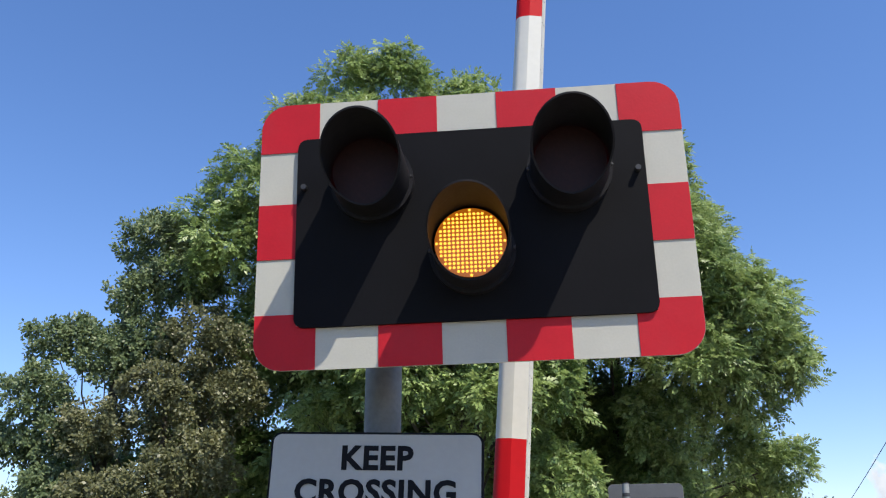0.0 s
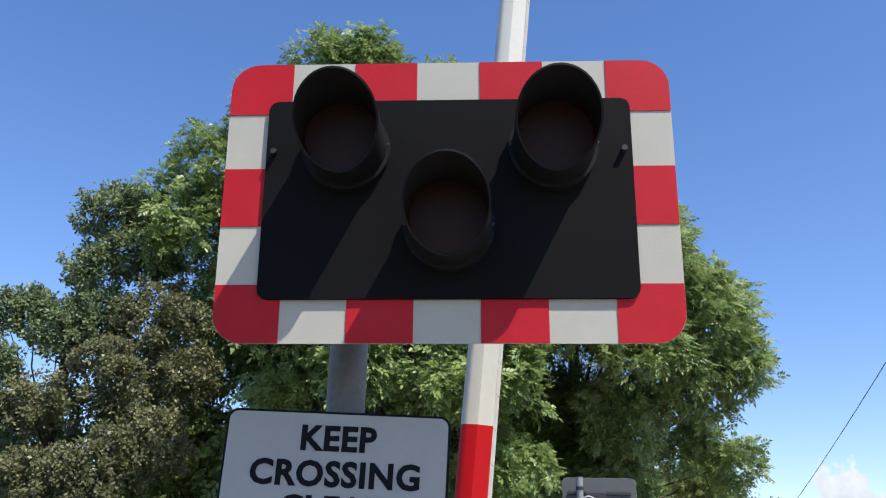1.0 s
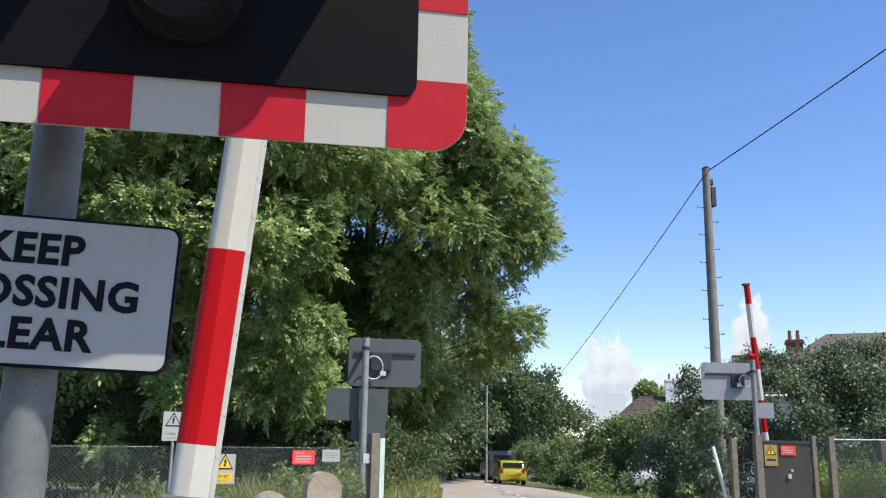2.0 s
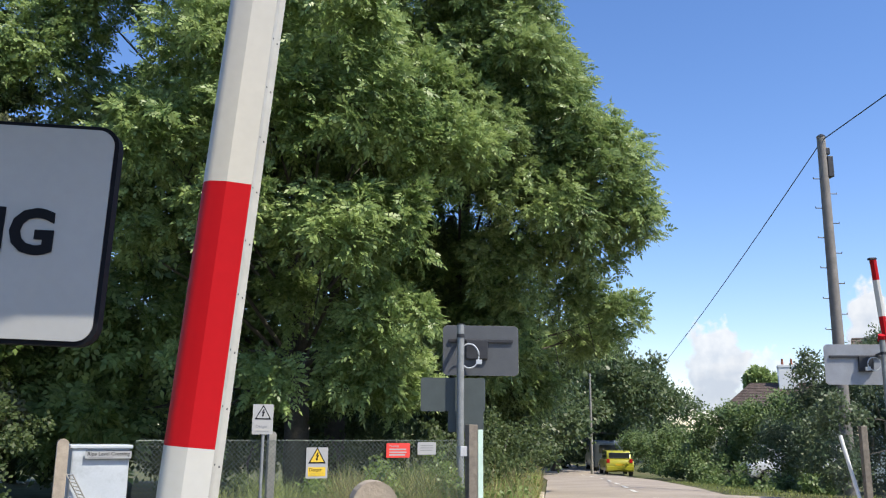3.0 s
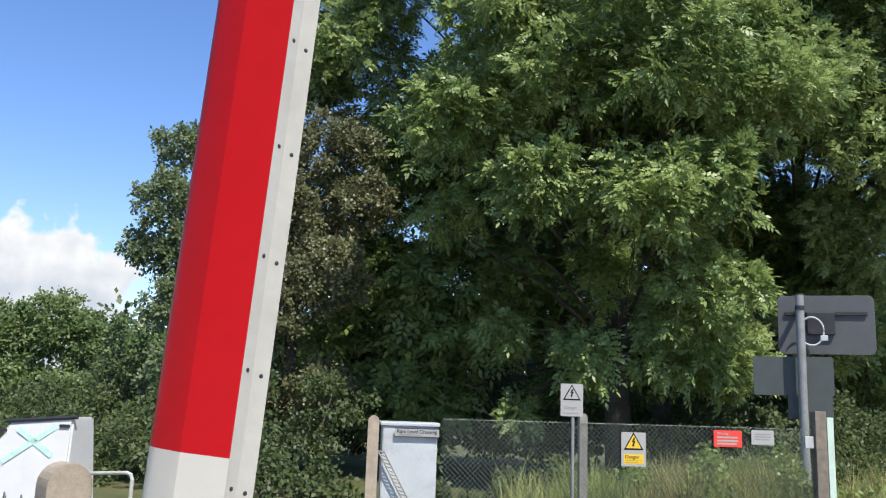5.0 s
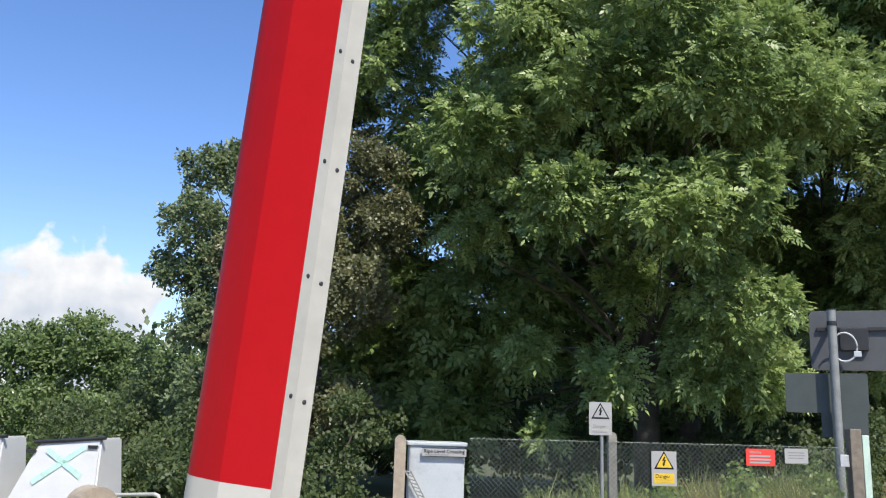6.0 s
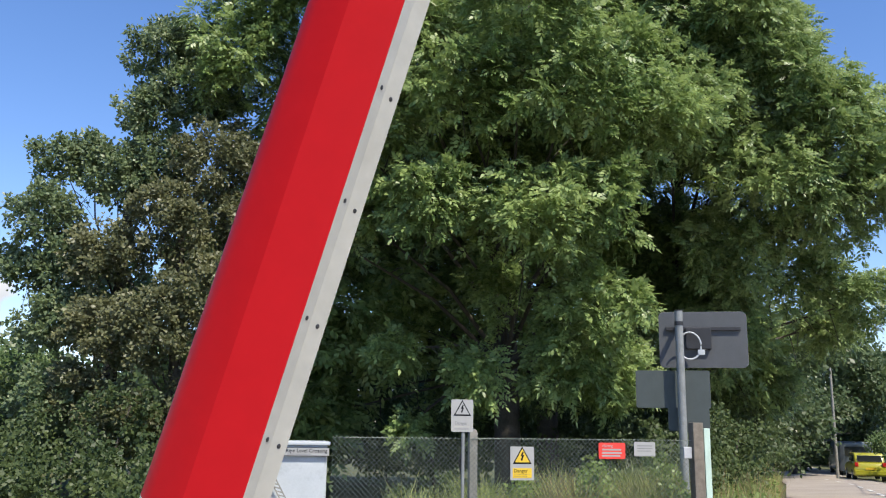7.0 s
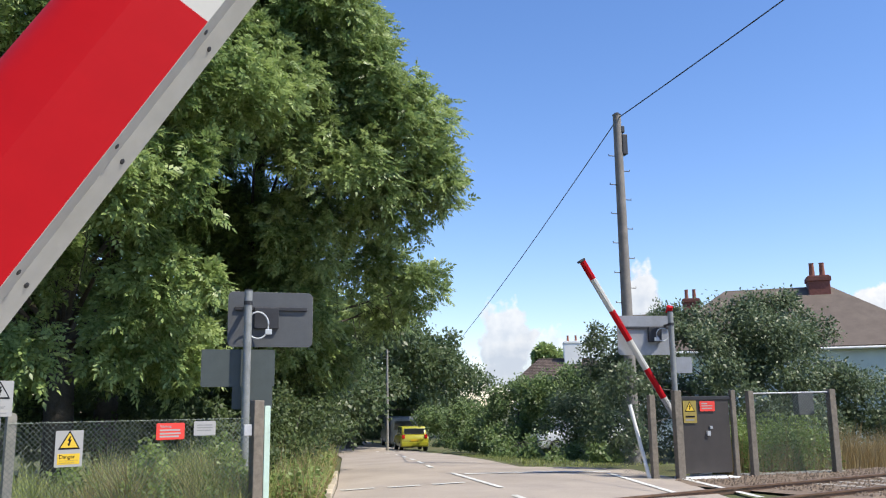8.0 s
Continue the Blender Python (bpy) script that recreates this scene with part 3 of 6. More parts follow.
def crossing_signal(at, turn, label, post_x, post_top, extras=True, group="crossing signals", lean=0.0, back=None):
    """Striped board with a black panel and three hooded lamps on a post. The board's middle is the origin in x; it looks to -y."""
    sig = thing("crossing_signal", at, label, "signal", group, turn)
    post = part("post", bm_tube([(post_x, 0.37, -0.05), (post_x, 0.37, post_top)], 0.06, 24), GALVDULL if extras else GALVMID, sig, "grey galvanised post")
    smooth(post)
    part("post_cap", bm_tube([(post_x, 0.37, post_top), (post_x, 0.37, post_top + 0.015)], 0.064, 24), DARKSTEEL, sig)
    out = rrect(2 * W2, Z1 - Z0, 0.085, 7)
    zc = (Z0 + Z1) / 2
    part("board", bm_plate(shifted(out, 0, zc), 0.0, 0.006), [WHITE], sig, "white reflective border board")
    part("board_back", bm_plate(shifted(rrect(2 * W2 - 0.004, Z1 - Z0 - 0.004, 0.083, 7), 0, zc), 0.0065, 0.010), back or ALU, sig, "plain grey metal back")
    part("panel", bm_plate(shifted(rrect(1.070, 0.608, 0.03, 4), 0, 2.618), -0.014, -0.0005), BLACK, sig, "matt black lamp panel")
    for z in (2.785,):
        part("bracket", bm_box(-0.56, 0.56, 0.012, 0.055, z - 0.028, z + 0.028, bev=0.006), DARKSTEEL, sig, "dark steel channel bracket")
    part("bracket", bm_box(post_x + (-0.50 if post_x > 0 else 0.1), post_x + (-0.12 if post_x > 0 else 0.40), 0.012, 0.09, 2.47, 2.80, bev=0.01), DARKSTEEL, sig, "dark lamp housing box")
    part("clamp", bm_tube([(post_x, 0.37, 2.80), (post_x, 0.37, 2.86)], 0.067, 20), DARKSTEEL, sig)
    part("clamp", bm_box(post_x - 0.03, post_x + 0.03, 0.05, 0.33, 2.81, 2.85), DARKSTEEL, sig)
    # red pieces of the border
    def seg(poly):
        part("red_segment", bm_plate(poly, -0.003, -0.0004), RED, sig)
    for a, b in ((1, 2), (3, 4)):
        seg([(STRIPE_X[a], Z0 + 0.001), (STRIPE_X[b], Z0 + 0.001), (STRIPE_X[b], 2.315), (STRIPE_X[a], 2.315)])
        seg([(STRIPE_X[a], 2.915), (STRIPE_X[b], 2.915), (STRIPE_X[b], Z1 - 0.001), (STRIPE_X[a], Z1 - 0.001)])
    for s in (-1, 1):
        xa, xb = sorted((s * 0.530, s * (W2 - 0.001)))
        seg([(xa, STRIPE_Z[1]), (xb, STRIPE_Z[1]), (xb, STRIPE_Z[2]), (xa, STRIPE_Z[2])])
        for up in (-1, 1):
            rim = [(W2 - 0.001 - 0.085 + 0.085 * math.cos(a), (Z1 - Z0) / 2 - 0.001 - 0.085 + 0.085 * math.sin(a)) for a in [math.pi / 2 * k / 7 for k in range(8)]]
            zi = (STRIPE_Z[3] - zc) if up > 0 else (zc - STRIPE_Z[0])
            poly = [(W2 - 0.001, zi)] + rim + [(0.470, (Z1 - Z0) / 2 - 0.001), (0.470, 0.300), (0.530, 0.300), (0.530, zi)]
            poly = [(s * x, zc + up * z) for x, z in poly]
            seg(poly if s * up > 0 else poly[::-1])
    lamps = []
    for cx, cz, lit, lit2 in ((-0.295, 2.757, LED_RED, LED_RED2), (0.305, 2.757, LED_RED, LED_RED2), (0.005, 2.516, LED_AMB, LED_AMB2)):
        hood = part("hood", hood_mesh(-0.014, -0.315, -0.14), HOOD, sig, "long black cylindrical visor")
        hood.location = (cx, 0, cz)
        smooth(hood, 50)
        rim = part("rim", hood_mesh(-0.014, -0.045, -0.045, 0.128, 0.112), HOOD, sig)
        rim.location = (cx, 0, cz)
        smooth(rim, 50)
        for dx in (-0.121, 0.121):
            part("screw", bm_tube([(cx + dx, -0.06, cz), (cx + dx * 1.06, -0.06, cz)], 0.005, 8), DARKSTEEL, sig)
        if extras:
            disc = part("led_disc", disc_mesh(0.1045, -0.004, 0.004), DULL, sig, "dark lens disc of a flashing lamp")
            disc.location = (cx, -0.118, cz)
            part("lens", disc_mesh(0.1035, -0.0065, -0.0045), lit2, disc)
            part("light_face", led_grid(0.101, -0.007, 0.0122, 0.0046), lit, disc)
            lamps.append(disc)
    for x in (-0.51, 0.51):
        part("bolt", bm_tube([(x, -0.014, 2.755), (x, -0.035, 2.755)], 0.009, 8), DARKSTEEL, sig)
    if lean:
        tilt = Matrix.Translation((0, 0, 2.62)) @ pose(0, 0, 0, lean, -0.6, 0) @ Matrix.Translation((0, 0, -2.62))
        for ob in sig.children:
            if ob.name.split(".")[0] not in ("post", "post_cap", "clamp"):
                ob.matrix_basis = tilt @ ob.matrix_basis
    return sig, lamps


def cable_loop(sig, x, z, side=-1, rx=0.135, rz=0.14):
    pts = []
    for k in range(25):
        a = 2.6 - 5.4 * k / 24
        pts.append((x + side * (rx + rx * math.cos(a)), 0.20, z + rz * math.sin(a)))
    smooth(part("cable_loop", bm_tube(pts, 0.013, 8), CABINET, sig, "pale flexible conduit loop"))
    part("cable_gland", bm_box(x + side * 2 * rx - 0.05, x + side * 2 * rx + 0.05, 0.16, 0.22, z - 0.14, z - 0.06, bev=0.008), CABINET, sig)


def back_plate(parent, x0, x1, y, z0, z1, material, name="sign_back", label=""):
    o = part(name, bm_plate(shifted(rrect(x1 - x0, z1 - z0, 0.03, 4), (x0 + x1) / 2, (z0 + z1) / 2), y, y + 0.012), material, parent, label)
    return o


def build_signals():
    near, lamps = crossing_signal((0, 2.6, 0), 0, "red and white striped level crossing signal with black hooded lamps", -0.318, 2.95, lean=4.0)
    # keep crossing clear sign, clamped to the same post
    s = thing("crossing_sign", (-0.3245, 2.872, 1.865), "white KEEP CROSSING CLEAR sign with black letters", "sign")
    s.matrix_basis = pose(-0.3245, 2.872, 1.865, 0, 1.7, 0)
    part("backing", bm_plate(rrect(0.663, 0.355, 0.033, 6), 0.0, 0.024), SIGNBLACK, s, "black edge channel")
    part("face", bm_plate(rrect(0.649, 0.341, 0.026, 6), -0.004, -0.0004), SIGNWHITE, s, "white reflective sign face")
    for body, z in (("KEEP", 0.095), ("CROSSING", -0.006), ("CLEAR", -0.104)):
        lettering(body, 0.0985, (0.003, -0.006, z), s, SIGNBLACK, 0.0034, spacing=1.07)
    for z in (-0.1, 0.1):
        part("clip", bm_box(-0.03, 0.08, 0.024, 0.045, z - 0.015, z + 0.015), GALV, s)
    far, _ = crossing_signal((2.21, 16.40, 0), 180, "grey back of a level crossing signal board on a thin post", 0.385, 3.02, False)
    far.matrix_basis = pose(2.225, 16.39, 0.295, 0, 0, 180)
    return near, lamps, far


def far_signs(far):
    """What hangs below the far board on the verge: two plain sign backs and the cable."""
    cable_loop_at = far
    back_plate(cable_loop_at, -0.05, 1.04, 0.20, 1.575, 2.135, ALU2, label="grey-green back of a sign")
    back_plate(cable_loop_at, -0.02, 0.58, 0.22, 1.24, 1.58, ALU2, label="small dark back of a sign")


def sign_board(at, turn, w, h, material, label, symbol="", bars=(), words=(), posts=()):
    s = thing("sign", at, label, "sign", "", turn)
    part("plate", bm_plate(rrect(w, h, 0.012, 3), 0.0, 0.004), material, s)
    if symbol:
        zc, a = h * 0.17, w * 0.40
        tri = lambda k, dz=0: [(-a * k, zc - a * 0.62 * k + dz), (a * k, zc - a * 0.62 * k + dz), (0, zc + a * 1.1 * k + dz)]
        part("triangle", bm_plate(tri(1.0), -0.0025, -0.0004), SIGNBLACK, s)
        part("triangle_field", bm_plate(tri(0.78, a * 0.02), -0.0045, -0.0028), SIGNYEL if symbol == "yellow" else SIGNWHITE, s)
        bolt = [(0.02, 0.42), (-0.20, -0.02), (-0.02, 0.0), (-0.14, -0.30), (-0.20, -0.22), (-0.10, -0.48), (0.12, -0.36), (0.02, -0.32), (0.20, 0.12), (0.02, 0.10), (0.16, 0.40)]
        part("flash_symbol", bm_plate([(x * a, zc + 0.02 + z * a) for x, z in bolt], -0.0065, -0.0048), SIGNBLACK, s)
    for x0, x1, z0, z1, m in bars:
        part("print_bar", bm_box(x0 * w, x1 * w, -0.002, -0.0004, z0 * h, z1 * h), m, s)
    for body, size, x, z, m in words:
        lettering(body, size, (x * w, -0.0015, z * h), s, m, 0.0006)
    for x, z0 in posts:
        part("sign_post", bm_tube([(x, 0.03, z0), (x, 0.03, h / 2 - 0.02)], 0.022, 10), GALVMID, s)
    return s


FA = 22.85


def build_fence_signs():
    dark = BARGREY
    sign_board((-1.08, 13.53, 1.685), FA, 0.285, 0.40, SIGNWHITE, "white electrical danger sign with black triangle on a post", "white",
               ((-0.36, 0.36, -0.36, -0.33, WHITE), (-0.36, 0.30, -0.42, -0.40, dark)), (("Danger", 0.055, -0.05, -0.235, dark),), ((0.02, -1.70),))
    sign_board((-0.355, 13.855, 1.105), FA, 0.315, 0.415, SIGNWHITE, "white and yellow electrical danger sign on the fence", "yellow",
               ((-0.40, 0.40, -0.43, -0.14, SIGNYEL), (-0.34, 0.34, -0.34, -0.32, dark), (-0.34, 0.2, -0.40, -0.38, dark)),
               (("Danger", 0.062, -0.06, -0.225, SIGNBLACK),))
    sign_board((0.775, 14.335, 1.27), FA, 0.37, 0.205, SIGNRED, "red warning sign with white text on the fence", "",
               ((-0.38, 0.34, 0.02, 0.12, SIGNWHITE), (-0.38, 0.36, -0.18, -0.08, SIGNWHITE), (-0.38, 0.30, -0.36, -0.26, SIGNWHITE)), (("Warning", 0.042, -0.18, 0.30, SIGNWHITE),))
    sign_board((1.20, 14.515, 1.295), FA, 0.30, 0.185, SIGNWHITE, "small white notice on the fence", "",
               ((-0.36, 0.34, 0.20, 0.26, dark), (-0.36, 0.36, 0.02, 0.08, dark), (-0.36, 0.30, -0.16, -0.10, dark), (-0.48, 0.48, -0.5, -0.44, dark)))
    sign_board((-2.877, 12.864, 1.225), FA, 0.545, 0.105, SIGNWHITE, "white name board reading Ripe Level Crossing", "",
               ((-0.5, 0.5, 0.44, 0.5, SIGNBLACK), (-0.5, 0.5, -0.5, -0.44, SIGNBLACK), (-0.42, 0.1, -0.34, -0.22, dark)),
               (("Ripe Level Crossing", 0.062, 0.0, 0.10, SIGNBLACK),))


def chain_link(w, h, pitch, y=0.0, r=0.0022):
    """Crossing wires of a chain-link sheet, w wide and h high, clipped to it."""
    quads = []
    for s in (1, -1):
        k = -h
        while k < w:
            a0, a1 = max(0.0, k), min(w, k + h)
            if a1 - a0 > 0.01:
                za, zb = a0 - k, a1 - k
                pa, pb = ((a0, za), (a1, zb)) if s > 0 else ((w - a0, za), (w - a1, zb))
                dx, dz = pb[0] - pa[0], pb[1] - pa[1]
                l = math.hypot(dx, dz)
                nx, nz = -dz / l * r, dx / l * r
                for q in (((nx, -r, nz), (-nx, -r, -nz)), ((-nx, -r, -nz), (0, r, 0)), ((0, r, 0), (nx, -r, nz))):
                    quads.append([(pa[0] + q[0][0], y + q[0][1], pa[1] + q[0][2]), (pa[0] + q[1][0], y + q[1][1], pa[1] + q[1][2]),
                                  (pb[0] + q[1][0], y + q[1][1], pb[1] + q[1][2]), (pb[0] + q[0][0], y + q[0][1], pb[1] + q[0][2])])
            k += pitch
    return quads


def round_post(w, d, h):
    """Concrete post with a rounded head."""
    prof = [(-w / 2, 0)] + [(-w / 2 * math.cos(a), h - w / 2 + w / 2 * math.sin(a)) for a in [math.pi * k / 10 for k in range(11)]] + [(w / 2, 0)]
    bm = bm_plate(prof, -d / 2, d / 2)
    return bm


def build_left_fence():
    f = thing("chain_link_fence", (-3.36, 12.63, 0), "green-grey chain-link fence with concrete posts", "fence", "", FA)
    L = 5.72
    quads = chain_link(L - 0.84, 1.42, 0.062)
    quads_mesh("wire_mesh", quads, WIRE, f, "diamond wire mesh").location = (0.84, 0, 0)
    for z in (0.06, 1.40):
        part("line_wire", bm_tube([(0.84, 0, z), (L, 0, z + 0.015)], 0.003, 6), WIRE, f)
    o = part("post", round_post(0.135, 0.12, 1.47), CONC, f, "rounded sandy concrete post")
    o.location = (0, 0.03, -0.05)
    o = part("post", round_post(0.10, 0.10, 1.575), CONCGREY, f, "grey concrete post")
    o.location = (2.62, 0.06, -0.05)
    o = part("post", bm_box(-0.075, 0.075, -0.07, 0.07, 0, 1.70, bev=0.012), WOODOLD, f, "weathered square end post")
    o.location = (5.70, 0.0, -0.05)
    bm = bmesh.new()
    for dx in (-0.035, 0.035):
        bm_tube([(0.10 + dx, -0.02, 1.00), (0.66 + dx, -0.02, 0.0)], 0.009, 6, bm)
    for k in range(22):
        x, z = 0.10 + 0.56 * k / 22, 1.00 - k / 22
        bm_tube([(x - 0.035, -0.02, z), (x + 0.047, -0.02, z - 0.022)], 0.007, 5, bm)
    part("strainer", bm, CONCGREY, f, "rusty lattice strainer bar")
    part("top_bar", bm_box(5.50, 5.62, -0.03, 0.01, 1.18, 1.33, bev=0.01), GALV, f)
    b = thing("board", (2.03, 14.86, 0), "faded pale green upright board beside the fence post", "board", "", FA)
    part("plank", bm_box(-0.045, 0.045, -0.02, 0.02, 0.0, 1.575, bev=0.008), GREENWHITE, b)


def build_cabinet():
    c = thing("equipment_cabinet", (-3.09, 13.16, 0), "pale grey stained metal equipment cabinet behind the fence", "cabinet", "", FA)
    part("body", bm_box(-0.34, 0.34, -0.30, 0.30, 0.05, 1.30, bev=0.015), CABINET, c)
    part("roof", bm_box(-0.37, 0.37, -0.33, 0.33, 1.30, 1.345, bev=0.012), CABINET, c)
    part("door", bm_box(-0.325, 0.325, -0.306, -0.30, 0.08, 1.28, bev=0.003), CABINET, c)
    part("plinth", bm_box(-0.36, 0.36, -0.32, 0.32, -0.05, 0.06), CONCGREY, c)


BOOM_SECTION = [(0.0715, -0.040), (0.0715, -0.035), (0.020, 0.040), (-0.025, 0.047), (-0.048, 0.040)]
_left = [(0.017, -0.051)]
for _l, _a in ((0.035, 8), (0.0105, 24), (0.0105, 40), (0.0105, 55), (0.0105, 68), (0.0105, 78), (0.0105, 86)):
    _left.append((_left[-1][0] - _l * math.cos(radians(_a)), _left[-1][1] + _l * math.sin(radians(_a))))
BOOM_SECTION += _left[::-1]


def boom_piece(z0, z1, cx, bm=None):
    bm = bm or bmesh.new()
    a = [bm.verts.new((cx + x, y, z0)) for x, y in BOOM_SECTION]
    b = [bm.verts.new((cx + x, y, z1)) for x, y in BOOM_SECTION]
    n = len(a)
    bm.faces.new(a)
    bm.faces.new(b[::-1])
    for k in range(n):
        bm.faces.new((a[k], b[k], b[(k + 1) % n], a[(k + 1) % n]))
    return bm


def extrude_z(outline, z0, z1):
    """An outline in x and y, drawn from z0 to z1."""
    bm = bmesh.new()
    a = [bm.verts.new((x, y, z0)) for x, y in outline]
    b = [bm.verts.new((x, y, z1)) for x, y in outline]
    n = len(outline)
    bm.faces.new(a)
    bm.faces.new(b[::-1])
    for k in range(n):
        bm.faces.new((a[k], b[k], b[(k + 1) % n], a[(k + 1) % n]))
    return bm


def barrier(at, turn, length, label, cuts=()):
    """Barrier machine with its boom; the boom turns about the y axis at the pivot, leaning to +x."""
    b = thing("crossing_barrier", at, label, "barrier", "barriers", turn)
    part("pedestal", bm_box(-0.17, 0.17, 0.05, 0.40, -0.05, 1.02, bev=0.02), GALV, b, "grey machine pedestal")
    arm = part("boom", bm_box(0.03, 0.186, -0.055, 0.052, 0.35, 0.575, bev=0.008), GALVDULL, b, "tapered boom with a steel root bracket")
    arm.location = (0, 0, 0.8075)
    root = part("root_arm", bm_box(-0.05, 0.15, -0.03, 0.06, -0.10, 0.36, bev=0.015), GALV, arm)
    part("root_washer", bm_tube([(0.098, -0.060, 0.535), (0.098, -0.050, 0.535)], 0.017, 16), GALV, arm)
    part("root_bolt", bm_tube([(0.098, -0.072, 0.535), (0.098, -0.055, 0.535)], 0.011, 6), GALV, arm)
    part("root_bolt", bm_tube([(0.062, -0.066, 0.40), (0.062, -0.045, 0.40)], 0.011, 6), GALV, arm)
    cuts = list(cuts) or [0.55, 0.7214, 1.3076] + [1.3076 + 0.6174 * k for k in range(1, 8)]
    cuts = [z for z in cuts if z < length] + [length]
    for k, (z0, z1) in enumerate(zip(cuts, cuts[1:])):
        o = part("band", boom_piece(z0, z1, 0.0925), BOOMRED if k % 2 else BOOMWHITE, arm, "red painted band" if k % 2 else "white painted band")
        smooth(o, 18.5)
    part("edge_strip", extrude_z([(0.1641, -0.0404), (0.1668, -0.0240), (0.1642, -0.0230), (0.1600, -0.0380)], 0.55, length), RAILWHITE, arm, "pale bolted edge strip")
    part("edge_lip", extrude_z([(0.1669, -0.0242), (0.1762, -0.0060), (0.1740, -0.0050), (0.1644, -0.0230)], 0.55, length), RAILWHITE, arm)
    for x, y, turn, dz in ((0.1655, -0.0322, 80, 0.0), (0.1716, -0.0150, 63, -0.005)):
        me = bpy.data.meshes.new("rivet")
        bm = bm_tube([(0, 0.003, 0), (0, -0.0003, 0), (0, -0.0009, 0)], [0.0026, 0.0025, 0.0013], 10)
        bm.to_mesh(me)
        bm.free()
        me.materials.append(DARKSTEEL)
        me.transform(pose(0, 0, 0, 0, 0, turn))
        for k in range(-5, int((length - 1.35) / 0.1222) + 1):
            ob = new("rivet", me)
            ob.parent = arm
            ob.location = (x, y, 1.3016 + 0.1222 * k + dz)
    part("tip_cap", bm_box(0.035, 0.20, -0.06, 0.055, length, length + 0.05, bev=0.015), DARKSTEEL, arm, "dark end cap")
    return b, arm


def build_near_posts():
    for x, y, z, w, turn, deep in ((0.433, 3.79, 1.431, 0.115, 8, 0.75), (-0.793, 4.24, 1.422, 0.096, 58, 0.8), (0.262, 3.78, 1.366, 0.122, 8, 0.75)):
        p = thing("fence_post", (x, y, 0), "rounded sandy concrete fence post", "post", "near fence posts", turn)
        o = part("shaft", round_post(w, w * deep, z + 0.05), CONC, p)
        o.location = (0, 0, -0.05)
        for dx in (-0.027, 0.027):
            part("hole", bm_tube([(dx * w / 0.145, -w * deep / 2 - 0.003, z - 0.13), (dx * w / 0.145, -w * deep / 2 + 0.004, z - 0.13)], 0.009, 8), SIGNBLACK, p, "dark bolt hole")
    r = thing("handrail", (-2.63, 7.0, 0), "short white painted tubular handrail", "rail")
    part("upright", bm_tube([(0, 0, -0.05), (0, 0, 1.09), (-0.012, 0, 1.118), (-0.04, 0, 1.126)], 0.0115, 10), RAILWHITE, r)
    part("rail", bm_tube([(-0.04, 0, 1.126), (-0.34, 0.02, 1.105)], 0.0115, 10), RAILWHITE, r)
    part("upright", bm_tube([(-0.34, 0.02, -0.05), (-0.34, 0.02, 1.117)], 0.0115, 10), RAILWHITE, r)
    w = thing("wire_fence", (-4.30, 5.435, 0), "twisted steel chain-link fence between rounded concrete posts", "fence", "", -18.6)
    quads_mesh("wire_mesh", chain_link(4.85, 1.26, 0.075, 0.0, 0.0018), WIRE, w, "diamond wire mesh").location = (0, 0, 0.06)
    pts = [(0.25 * k, 0.004 * math.sin(k * 1.7), 1.30 + 0.003 * math.sin(k * 2.1)) for k in range(20)]
    part("line_wire", bm_tube(pts, 0.0028, 6), WIRE, w)
    for k in range(64):
        x = 0.04 + 0.0755 * k
        bm = bm_tube([(x - 0.012, 0.002, 1.30), (x, -0.002, 1.335), (x + 0.012, 0.002, 1.302)], 0.002, 5)
        part("wire_knot", bm, WIRE, w)


